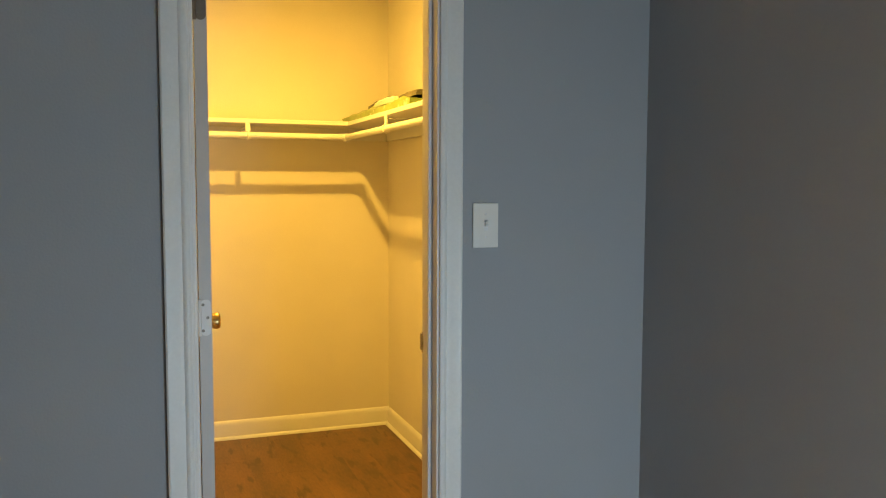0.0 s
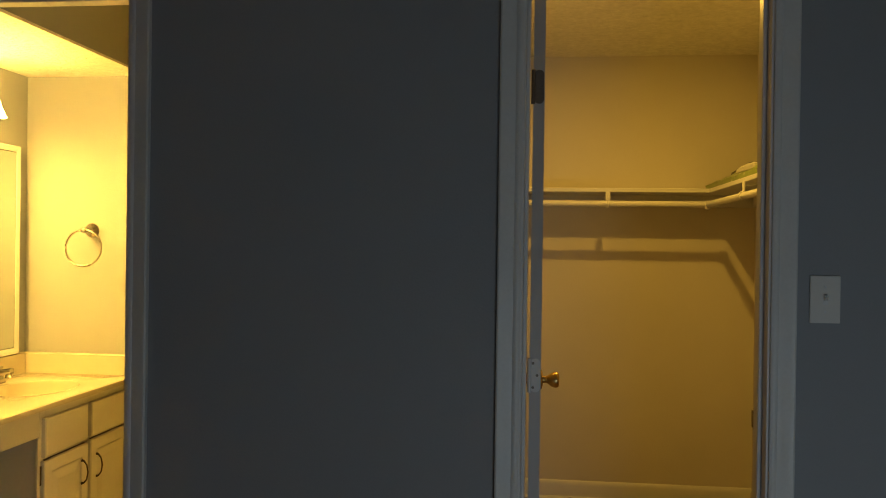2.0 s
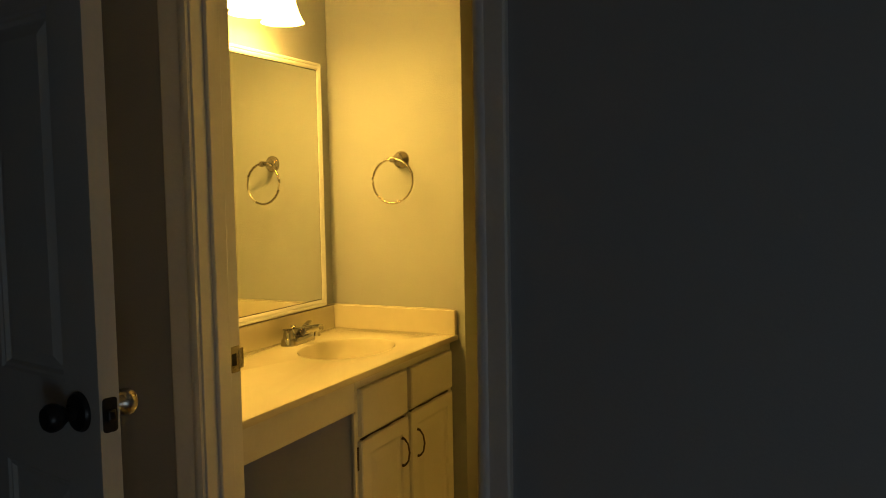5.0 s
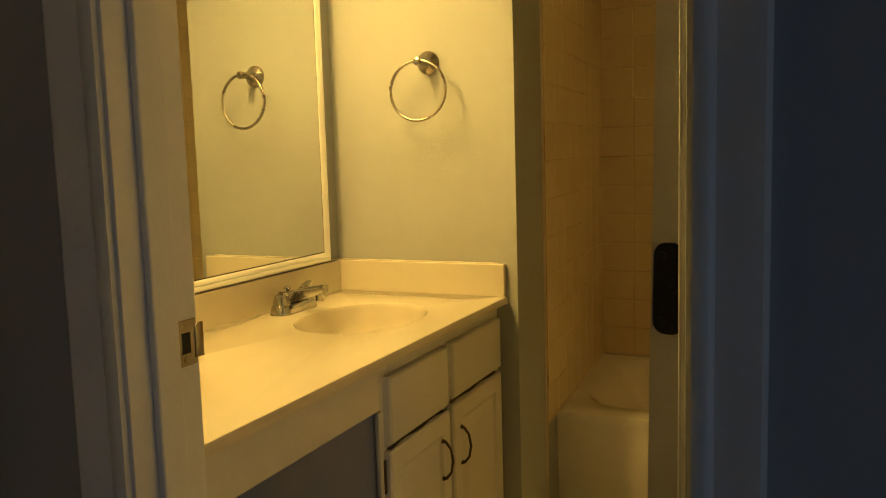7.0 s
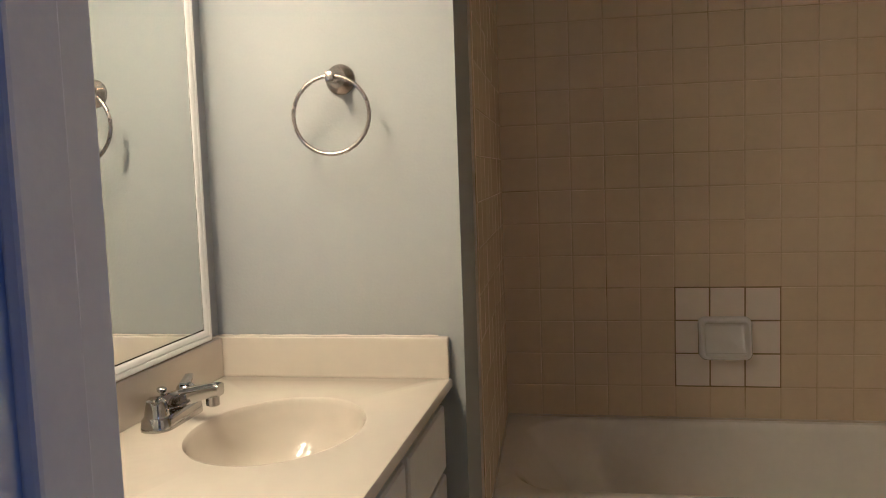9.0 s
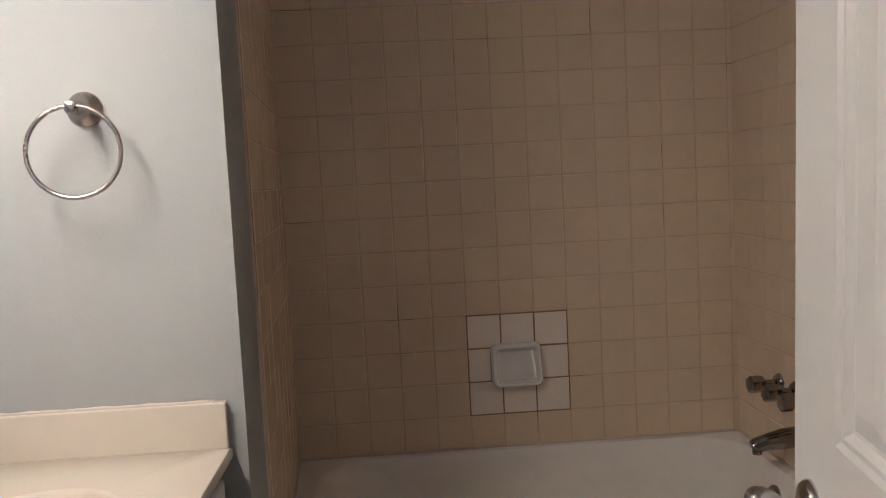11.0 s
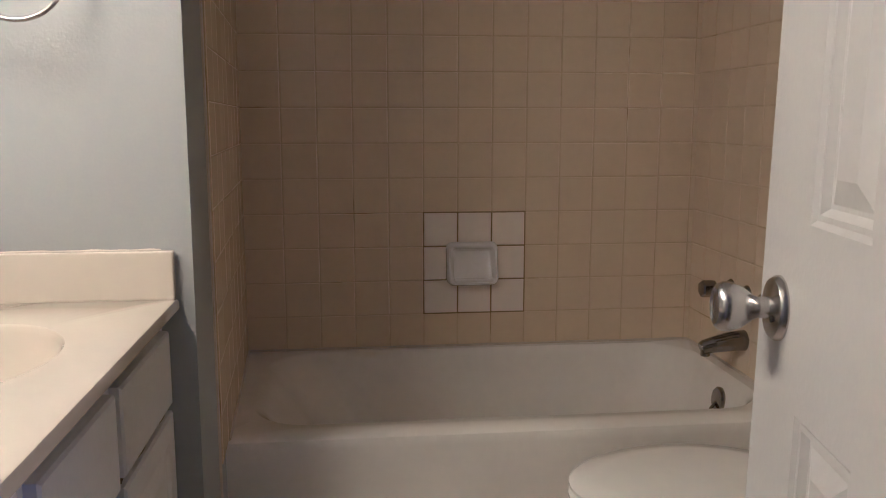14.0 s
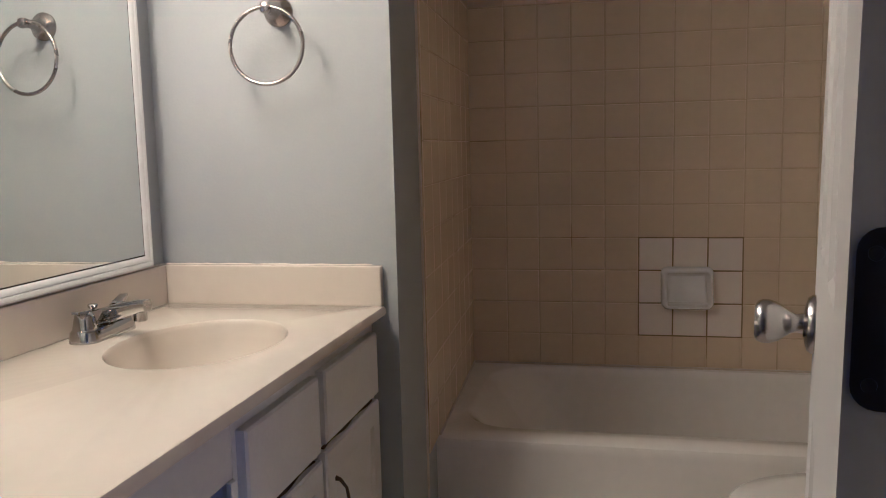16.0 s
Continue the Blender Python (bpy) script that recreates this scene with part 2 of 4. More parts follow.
structure("wall_bath_rear", blocks(((-2.05, 2.661, 0), (0.165, 2.78, H))), GREY_PAINT, "grey painted bathroom wall", "wall")
# unseen wall coloured pale, not grey, to bounce light towards the tub
structure("wall_bath_right", blocks(((0.11, T, 0), (0.165, 2.661, H))), CREAM_PAINT, "unseen bathroom wall, coloured pale to bounce light to the tub", "wall")
bm = bmesh.new()
corner = ((-1.925, 1.425), (-1.365, 1.425), (-1.435, 2.661), (-1.925, 2.661))
loft(bm, [[Vector((x, y, z)) for x, y in corner] for z in (0, H)])
structure("wall_vanity_end", bm, GREY_PAINT, "grey painted stub wall between vanity and bathtub", "wall")
structure("soffit", blocks(((-1.925, T, 2.116), (-1.365, 1.425, H))), GREY_PAINT, "grey painted soffit over the vanity", "soffit")
structure("ceiling_soffit", blocks(((-1.925, T, 2.106), (-1.367, 1.425, 2.116))), CEILING, "stippled lowered ceiling over the vanity", "ceiling")
structure("wall_closet_left", blocks(((0.165, T, 0), (0.225, 2.78, H))), CREAM_PAINT, "cream painted closet wall", "wall")
structure("wall_closet_rear", blocks(((0.225, 2.531, 0), (1.67, 2.66, H))), CREAM_PAINT, "cream painted closet wall", "wall")
structure("wall_closet_right", blocks(((1.515, T, 0), (1.67, 2.531, H))), CREAM_PAINT, "cream painted closet wall", "wall")

# unseen window added behind the walk, set low to shape the daylight on the walls
win = thing("unseen_window_1", (1.135, -2.56, 0.05), "unseen low bedroom window with white frame and clear panes, placed for the daylight", "window")
win["kind"] = "structure"
part("window_frame", blocks(((0.80, -2.595, 0.05), (0.84, -2.555, 0.95)), ((1.43, -2.595, 0.05), (1.47, -2.555, 0.95)), ((0.84, -2.595, 0.05), (1.43, -2.555, 0.09)),
                            ((0.84, -2.595, 0.91), (1.43, -2.555, 0.95)), ((0.84, -2.59, 0.48), (1.43, -2.56, 0.52)), bevel=0.004), TRIM, win)
for z0, z1 in ((0.09, 0.48), (0.52, 0.91)):
    part("pane", blocks(((0.84, -2.577, z0), (1.43, -2.573, z1))), PANE, win).visible_shadow = False

# ---- door frames ----
CASING = [(0.0, 0.0), (0.0, 0.009), (0.006, 0.012), (0.014, 0.012), (0.018, 0.009), (0.030, 0.011), (0.044, 0.016), (0.054, 0.017), (0.058, 0.014), (0.058, 0.0)]


def door_frame(name, x0, x1, label, stop_y, wide_left=0.0):
    """Jambs, stops and moulded casing round an opening in the front wall, on the bedroom side and inside."""
    f = thing(name, ((x0 + x1) / 2, 0.05, 0), label, "door frame")
    f["kind"] = "structure"
    part("jamb", blocks(((x0 - JW, -0.001, 0), (x0, T + 0.001, HEAD)), bevel=0.0015), TRIM, f)
    part("jamb", blocks(((x1, -0.001, 0), (x1 + JW, T + 0.001, HEAD)), bevel=0.0015), TRIM, f)
    part("head_jamb", blocks(((x0 - JW, -0.001, HEAD), (x1 + JW, T + 0.001, HEAD + JW)), bevel=0.0015), TRIM, f)
    s0, s1 = stop_y
    part("door_stop", blocks(((x0, s0, 0), (x0 + 0.011, s1, HEAD)), bevel=0.003), TRIM, f)
    part("door_stop", blocks(((x1 - 0.011, s0, 0), (x1, s1, HEAD)), bevel=0.003), TRIM, f)
    part("door_stop", blocks(((x0 + 0.011, s0, HEAD - 0.011), (x1 - 0.011, s1, HEAD)), bevel=0.003), TRIM, f)
    for y, o in ((0.0, -1), (T, 1)):
        for x, d, w in ((x0 - 0.006, -1, 1 + wide_left), (x1 + 0.006, 1, 1)):
            bm = bmesh.new()
            profile_run(bm, [(a * w, b) for a, b in CASING], (x, y, 0), (x, y, HEAD + 0.006), (0, o, 0), (d, 0, 0))
            part("casing", bm, TRIM_WORN, f, smooth=True)
        bm = bmesh.new()
        profile_run(bm, CASING, (x0 - 0.064 - 0.058 * wide_left, y, HEAD + 0.006), (x1 + 0.064, y, HEAD + 0.006), (0, o, 0), (0, 0, 1))
        part("head_casing", bm, TRIM_WORN, f, smooth=True)
    return f


bath_frame = door_frame("door_frame_1", BATH_L, BATH_R, "white painted bathroom door frame with moulded casing", (0.034, 0.075), 0.12)
closet_frame = door_frame("door_frame_2", CLO_L, CLO_R, "white painted closet door frame with moulded casing", (0.034, 0.075))


def strike_plate(frame_ob, x, out, y, z):
    """A strike plate with a dark block as its latch hole's shade, two screws and a curled lip, on a jamb face."""
    o = out
    p = part("strike_plate", blocks(((min(x, x + 0.002 * o), y - 0.014, z - 0.0285), (max(x, x + 0.002 * o), y + 0.020, z + 0.0285)), bevel=0.0008), NICKEL, frame_ob,
             "brushed nickel strike plate")
    part("latch_hole", blocks(((min(x, x + 0.0026 * o), y - 0.007, z - 0.013), (max(x, x + 0.0026 * o), y + 0.008, z + 0.013)), bevel=0.0006), RECESS_SHADE, p)
    for dz in (-0.0205, 0.0205):
        bm = bmesh.new()
        lathe(bm, Matrix.Translation((x + 0.002 * o, y, z + dz)) @ pose(0, 0, 0, 0, 90 * o, 0), [(0.0042, 0), (0.0040, 0.0008), (0.0015, 0.0004)], 14)
        part("screw", bm, NICKEL, p, smooth=True)
    bm = bmesh.new()
    block(bm, (min(x + 0.001 * o, x + 0.0035 * o), y + 0.016, z - 0.022), (max(x + 0.001 * o, x + 0.0035 * o), y + 0.031, z + 0.022), 0.0011)
    part("lip", bm, NICKEL, p, smooth=True)


strike_plate(bath_frame, BATH_L, 1, 0.094, 0.952)
strike_plate(closet_frame, CLO_R, -1, 0.094, 0.945)


# ---- doors ----
def panel_side(bm, w, h, y, into, xs, zs, cells):
    for i in range(len(xs) - 1):
        for j in range(len(zs) - 1):
            x0, x1, z0, z1 = xs[i], xs[i + 1], zs[j], zs[j + 1]
            rings = ((0, 0), (0.005, 0.0035), (0.010, 0.0035), (0.016, 0.0095), (0.020, 0.0095), (0.041, 0.0025)) if (i, j) in cells else ((0, 0),)
            loops = [[bm.verts.new((a, y + into * d, b)) for a, b in ((x0 + k, z0 + k), (x1 - k, z0 + k), (x1 - k, z1 - k), (x0 + k, z1 - k))] for k, d in rings]
            for p, q in zip(loops, loops[1:]):
                for e in range(4):
                    bm.faces.new((p[e], p[(e + 1) % 4], q[(e + 1) % 4], q[e]))
            bm.faces.new(loops[-1])


def knob_set(parent, x, y, z, out, material, label, shape, size=1.0):
    """A door knob: rose on the door's face, neck and turned grip. out: +1 or -1 along the door's thickness."""
    m = Matrix.Translation((x, y, z)) @ pose(0, 0, 0, -90 * out, 0, 0) @ Matrix.Scale(size, 4)
    rose = bmesh.new()
    lathe(rose, m, [(0.0335, 0.0), (0.0335, 0.003), (0.030, 0.008), (0.020, 0.011), (0.013, 0.012)], 36)
    k = part("knob", rose, material, parent, label, smooth=True, local=True)
    grip = bmesh.new()
    lathe(grip, m, [(0.012, 0.011), (0.0105, 0.020), (0.0125, 0.026)] + shape, 36)
    part("grip", grip, material, k, smooth=True, local=True)
    # dark stud painting the shade of a pin hole
    hole = bmesh.new()
    lathe(hole, m @ Matrix.Translation((-0.016, 0.008, 0.0085)), [(0.0036, 0), (0.0036, 0.0040)], 12)
    part("pin_hole", hole, RECESS_SHADE, k, local=True)
    return k


TULIP = [(0.0155, 0.030), (0.0215, 0.038), (0.0252, 0.048), (0.0255, 0.056), (0.0228, 0.0615), (0.019, 0.064), (0.0168, 0.0625), (0.015, 0.0615), (0.005, 0.0630)]
BALL = [(0.0165, 0.031), (0.0215, 0.038), (0.0235, 0.046), (0.0225, 0.054), (0.0175, 0.060), (0.008, 0.062)]


def panelled_door(name, m, w, y0, y1, label, hinge_materials, latch_material, paint=DOOR_PAINT, s=0.105, mu=0.10, rail=(0.828, 0.998)):
    """A six-panel door from its hinge edge at local x = 0; local y runs through its thickness, z up."""
    h0, h1 = 0.012, HEAD - 0.004
    d = thing(name, m, label, "door")
    pw = (w - 2 * s - mu) / 2
    xs = [0, s, s + pw, s + pw + mu, w - s, w]
    zs = [h0, 0.21, *rail, 1.62, 1.72, 1.915, h1]
    cells = {(i, j) for i in (1, 3) for j in (1, 3, 5)}
    bm = bmesh.new()
    panel_side(bm, w, h1, y0, 1, xs, zs, cells)
    panel_side(bm, w, h1, y1, -1, xs, zs, cells)
    for x in (0, w):
        bm.faces.new([bm.verts.new(p) for p in ((x, y0, h0), (x, y1, h0), (x, y1, h1), (x, y0, h1))])
    for z in (h0, h1):
        bm.faces.new([bm.verts.new(p) for p in ((0, y0, z), (w, y0, z), (w, y1, z), (0, y1, z))])
    bmesh.ops.remove_doubles(bm, verts=bm.verts, dist=0.0002)
    part("slab", bm, paint, d, local=True)
    ym = (y0 + y1) / 2
    for z, material in zip((0.25, 1.038, 1.797), hinge_materials):
        leaf = bmesh.new()
        flat = round_rect(-0.0445, y0 + 0.002, 0.0445, y1 - 0.003, 0.012, 0, 5)
        loft(leaf, [[Vector((-0.0022 if k else 0.0, p.y, z + p.x)) for p in flat] for k in (0, 1)])
        hinge = part("hinge", leaf, material, d, local=True)
        for dz, dy in ((-0.032, 0.006), (0.0, -0.005), (0.032, 0.006)):
            sc = bmesh.new()
            lathe(sc, Matrix.Translation((-0.0022, ym + dy, z + dz)) @ pose(0, 0, 0, 0, -90, 0), [(0.0038, 0), (0.0036, 0.0008), (0.0012, 0.0003)], 12)
            part("screw", sc, OLD_HINGE if material is TRIM else material, hinge, smooth=True, local=True)
        pin = bmesh.new()
        yp = y0 if abs(y0) < abs(y1) else y1
        tube(pin, [(-0.003, yp, z - 0.0445), (-0.003, yp, z + 0.0445)], 0.0055, 12)
        part("pin", pin, material, hinge, smooth=True, local=True)
    plate = bmesh.new()
    flat = round_rect(-0.0285, -0.0127, 0.0285, 0.0127, 0.006, 0, 4)
    loft(plate, [[Vector((w + (0.0016 if k else -0.001), ym + p.y, 0.955 + p.x)) for p in flat] for k in (0, 1)])
    lp = part("latch_plate", plate, latch_material, d, local=True)
    part("latch_bolt", block(bmesh.new(), (w + 0.001, ym - 0.008, 0.946), (w + 0.010, ym + 0.007, 0.964), 0.003), latch_material, lp, local=True)
    return d


bath_door = panelled_door("door_1", pose(-0.740, 0.118, 1.0) @ pose(0, 0, 0, 0, 1.0, 0) @ pose(0, 0, -1.0, 0, 0, 79.5), 0.550, 0.0, 0.035,
                          "white six-panel bathroom door standing open on dark hinges", (BLACK_METAL,) * 3, NICKEL, s=0.1155, mu=0.080, rail=(0.851, 1.018))
knob_set(bath_door, 0.496, 0.035, 0.933, 1, SATIN, "satin nickel tulip door knob", TULIP, 0.92)
knob_set(bath_door, 0.496, 0.0, 0.933, -1, SATIN, "satin nickel tulip door knob", TULIP, 0.92)
closet_door = panelled_door("door_2", pose(0.3345, 0.121, 0, 0, 0, 90), 0.585, -0.030, 0.0,
                            "white six-panel closet door standing open inwards", (TRIM, TRIM, OLD_HINGE), NICKEL)
knob_set(closet_door, 0.525, -0.030, 0.945, -1, BRASS, "aged brass door knob", TULIP)
knob_set(closet_door, 0.525, 0.0, 0.945, 1, BRASS, "aged brass door knob", TULIP)
# lighter trim paint here stands in for daylight that misses this door
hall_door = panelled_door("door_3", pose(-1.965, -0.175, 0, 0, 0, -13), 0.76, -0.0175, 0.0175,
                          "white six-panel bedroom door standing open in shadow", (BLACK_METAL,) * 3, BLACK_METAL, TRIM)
knob_set(hall_door, 0.70, -0.0175, 0.955, -1, BLACK_METAL, "black door knob", BALL)
knob_set(hall_door, 0.70, 0.0175, 0.955, 1, SATIN, "satin nickel door knob", BALL)


# ---- bedroom ----
def light_switch(x, z):
    t = thing("light_switch", (x, 0, z), "white toggle light switch plate on the grey wall", "light switch")
    part("plate", block(bmesh.new(), (x - 0.0352, -0.006, z - 0.0572), (x + 0.0352, 0.0, z + 0.0572), 0.0025), CERAMIC, t)
    part("toggle_surround", block(bmesh.new(), (x - 0.0055, -0.0075, z - 0.013), (x + 0.0055, -0.005, z + 0.013), 0.0006), TRIM, t)
    part("toggle", block(bmesh.new(), (-0.004, -0.011, -0.005), (0.004, 0.002, 0.005), 0.001, m=Matrix.Translation((x, -0.007, z + 0.002)) @ pose(0, 0, 0, -28)), CERAMIC, t)
    for dz in (-0.030, 0.030):
        bm = bmesh.new()
        lathe(bm, Matrix.Translation((x, -0.006, z + dz)) @ pose(0, 0, 0, 90), [(0.0030, 0), (0.0028, 0.0009), (0.0010, 0.0004)], 12)
        part("screw", bm, TRIM, t, smooth=True)


light_switch(1.036, 1.26)

# ---- closet ----
BASE = [(0.0, 0.0), (0.0, 0.013), (0.072, 0.013), (0.084, 0.010), (0.094, 0.006), (0.100, 0.0)]
SHOE = [(0.0, 0.013), (0.0, 0.026), (0.006, 0.025), (0.012, 0.021), (0.016, 0.013)]
for a, b, o in (((0.225, 2.531, 0), (1.515, 2.531, 0), (0, -1, 0)), ((1.515, 0.13, 0), (1.515, 2.505, 0), (-1, 0, 0)), ((0.225, 0.13, 0), (0.225, 2.505, 0), (1, 0, 0))):
    for name, prof in (("baseboard", BASE), ("shoe_moulding", SHOE)):
        bm = bmesh.new()
        profile_run(bm, prof, a, b, o, (0, 0, 1))
        structure(name, bm, TRIM, "white painted baseboard moulding in the closet", "baseboard", smooth=True)


def closet_shelf(name, lo, hi, edge_lo, edge_hi, cleats, label):
    t = thing(name, ((lo[0] + hi[0]) / 2, (lo[1] + hi[1]) / 2, lo[2]), label, "shelf", "closet shelves")
    part("board", block(bmesh.new(), lo, hi, 0.002), TRIM, t)
    part("front_edge", block(bmesh.new(), edge_lo, edge_hi, 0.003), TRIM, t)
    for c0, c1 in cleats:
        part("cleat", block(bmesh.new(), c0, c1, 0.002), TRIM, t)
    return t


closet_shelf("closet_shelf", (0.227, 2.235, 1.664), (1.513, 2.529, 1.680), (0.227, 2.227, 1.661), (1.222, 2.235, 1.682),
             [((0.227, 2.511, 1.60), (1.513, 2.529, 1.664))], "white painted closet shelf along the rear wall")
closet_shelf("closet_shelf", (1.222, 0.20, 1.664), (1.513, 2.233, 1.680), (1.214, 0.20, 1.661), (1.222, 2.227, 1.682),
             [((1.495, 0.20, 1.60), (1.513, 2.50, 1.664))], "white painted closet shelf along the side wall")


def closet_rod(a, b, hooks, wall, joint=False):
    """A round rod hung from the shelf by strap hooks."""
    t = thing("closet_rod", a, "white painted closet hanging rod under the shelf", "closet rod", "closet rods")
    bm = bmesh.new()
    tube(bm, [a, b], 0.0155, 16)
    part("rod", bm, TRIM, t, smooth=True)
    d = (Vector(b) - Vector(a)).normalized()
    if joint:
        bm = bmesh.new()
        lathe(bm, Matrix.Translation(b), [(0.006, -0.026), (0.015, -0.022), (0.019, -0.014), (0.020, 0.0), (0.019, 0.012), (0.010, 0.019)], 20)
        part("corner_joint", bm, TRIM, t, "white rod joint where two rods meet", smooth=True)
    for s in hooks:
        p = Vector(a) + d * s
        bm = bmesh.new()
        block(bm, p - d * 0.008 + Vector((-0.004, -0.004, -0.020)), p + d * 0.008 + Vector((0.004, 0.004, 0.060)), 0.002)
        torus(bm, Matrix.Translation(p) @ d.to_track_quat("Z", "Y").to_matrix().to_4x4(), 0.018, 0.0035, 24, 8)
        q = p + Vector(wall)
        tube(bm, [p + Vector((0, 0, 0.044)), q + Vector((0, 0, 0.044)), q + Vector((0, 0, 0.008)), q - Vector(wall) * 0.1 + Vector((0, 0, -0.0))], 0.004, 8)
        part("hook", bm, TRIM, t, smooth=True)


closet_rod((0.227, 2.216, 1.601), (1.205, 2.216, 1.601), (0.482,), (0, 0.292, 0))
closet_rod((1.205, 0.20, 1.601), (1.205, 2.216, 1.601), (0.60, 1.30), (0.27, 0, 0), True)


def lumpy(bm, lo, hi, nx, ny, nz, amount, seed):
    """A soft, uneven packet between two corners."""
    block(bm, lo, hi)
    bmesh.ops.subdivide_edges(bm, edges=bm.edges[:], cuts=nx, use_grid_fill=True)
    c = (Vector(lo) + Vector(hi)) / 2
    for v in bm.verts:
        k = noise.noise_vector(v.co * 7 + Vector((seed, 0, 0))) * amount + noise.noise_vector(v.co * 23 + Vector((seed, 3, 0))) * amount * 0.35
        side = max(abs(v.co.x - c.x) / (hi[0] - lo[0]), abs(v.co.y - c.y) / (hi[1] - lo[1])) * 2
        v.co += k
        v.co.z = lo[2] + max(0.0, (v.co.z - lo[2]) * (1 - 0.45 * max(0.0, side - 0.6) / 0.4))
    return bm


bag = thing("plastic_package", (1.42, 1.9, 1.680), "flat green and white printed plastic package on the closet shelf", "package")
part("wrapping", lumpy(bmesh.new(), (1.25, 1.30, 1.681), (1.495, 2.50, 1.745), 9, 9, 3, 0.012, 1), BAG_GREEN, bag, smooth=True)
part("film", lumpy(bmesh.new(), (1.30, 1.35, 1.735), (1.48, 2.20, 1.778), 7, 7, 3, 0.016, 5), BAG_DARK, bag, "dark translucent plastic film", smooth=True)
part("label", lumpy(bmesh.new(), (1.275, 1.62, 1.732), (1.36, 1.95, 1.768), 6, 6, 2, 0.008, 9), PAPER, bag, "pale label", smooth=True)

dome = thing("ceiling_lamp", (0.76, 1.29, H), "lit round flush ceiling lamp in the closet", "lamp")
bm = bmesh.new()
lathe(bm, Matrix.Translation((0.76, 1.29, H)) @ pose(0, 0, 0, 180), [(0.105, 0), (0.105, 0.007), (0.092, 0.010)], 36)
part("base_ring", bm, CERAMIC, dome, smooth=True)
bm = bmesh.new()
lathe(bm, Matrix.Translation((0.76, 1.29, H - 0.010)) @ pose(0, 0, 0, 180), [(0.090, 0), (0.084, 0.008), (0.062, 0.017), (0.030, 0.022), (0.006, 0.024)], 36)
part("glass_dome", bm, CLOSET_BULB, dome, "lit frosted glass dome", smooth=True)

# ---- bathroom: vanity ----
CT = 0.785


def vanity_top():
    t = thing("countertop", (-1.66, 0.77, 0.752), "cream cultured marble vanity top with a moulded oval basin", "countertop")
    x0, x1, y0, y1 = -1.923, -1.392, 0.118, 1.421
    cx, cy, rx, ry = -1.636, 1.052, 0.150, 0.192
    angles = sorted([2 * math.pi * i / 72 for i in range(72)] + [math.atan2(b - cy, a - cx) % (2 * math.pi) for a in (x0, x1) for b in (y0, y1)])

    def rect(k, z):
        out = []
        for a in angles:
            c, s = math.cos(a), math.sin(a)
            u = min(((x1 - k - cx) / c if c > 0 else (x0 + k - cx) / c) if abs(c) > 1e-9 else 9e9,
                    ((y1 - k - cy) / s if s > 0 else (y0 + k - cy) / s) if abs(s) > 1e-9 else 9e9)
            out.append(Vector((cx + c * u, cy + s * u, z)))
        return out

    def oval(k, z, push=0.0):
        return [Vector((cx + push + rx * k * math.cos(a), cy + ry * k * math.sin(a), z)) for a in angles]

    bm = bmesh.new()
    loft(bm, [rect(0, CT - 0.020), rect(0, CT - 0.008), rect(0.003, CT - 0.002), rect(0.008, CT), oval(1.03, CT), oval(1.008, CT - 0.0008), oval(0.995, CT - 0.0035), oval(0.98, CT - 0.011),
              oval(0.945, CT - 0.040), oval(0.86, CT - 0.085), oval(0.62, CT - 0.118), oval(0.35, CT - 0.132), oval(0.13, CT - 0.135)], cap_start=False)
    slab = part("slab", bm, MARBLE, t, smooth=True)
    part("backsplash", block(bmesh.new(), (-1.924, 0.118, CT - 0.001), (-1.905, 1.402, CT + 0.088), 0.003), MARBLE, t)
    part("side_splash", block(bmesh.new(), (-1.924, 1.403, CT - 0.001), (-1.396, 1.423, CT + 0.088), 0.003), MARBLE, t)
    bm = bmesh.new()
    lathe(bm, Matrix.Translation((cx, cy, CT - 0.135)), [(0.022, 0.001), (0.021, 0.004), (0.014, 0.005), (0.013, 0.003), (0.004, 0.006)], 24)
    part("drain", bm, CHROME, t, "chrome drain", smooth=True)


vanity_top()
bm = bmesh.new()
line = [(-1.921, y, CT + 0.0882) for y in np.linspace(0.13, 1.415, 60)] + [(x, 1.4212, CT + 0.0882) for x in np.linspace(-1.915, -1.42, 30)]
tube(bm, line, [0.0022 + 0.0012 * math.sin(i * 1.7) * math.sin(i * 0.63) for i in range(len(line))], 6)
tagged(part("caulk_bead", bm, CAULK), "uneven caulk bead along the backsplash", "caulk", kind="structure")


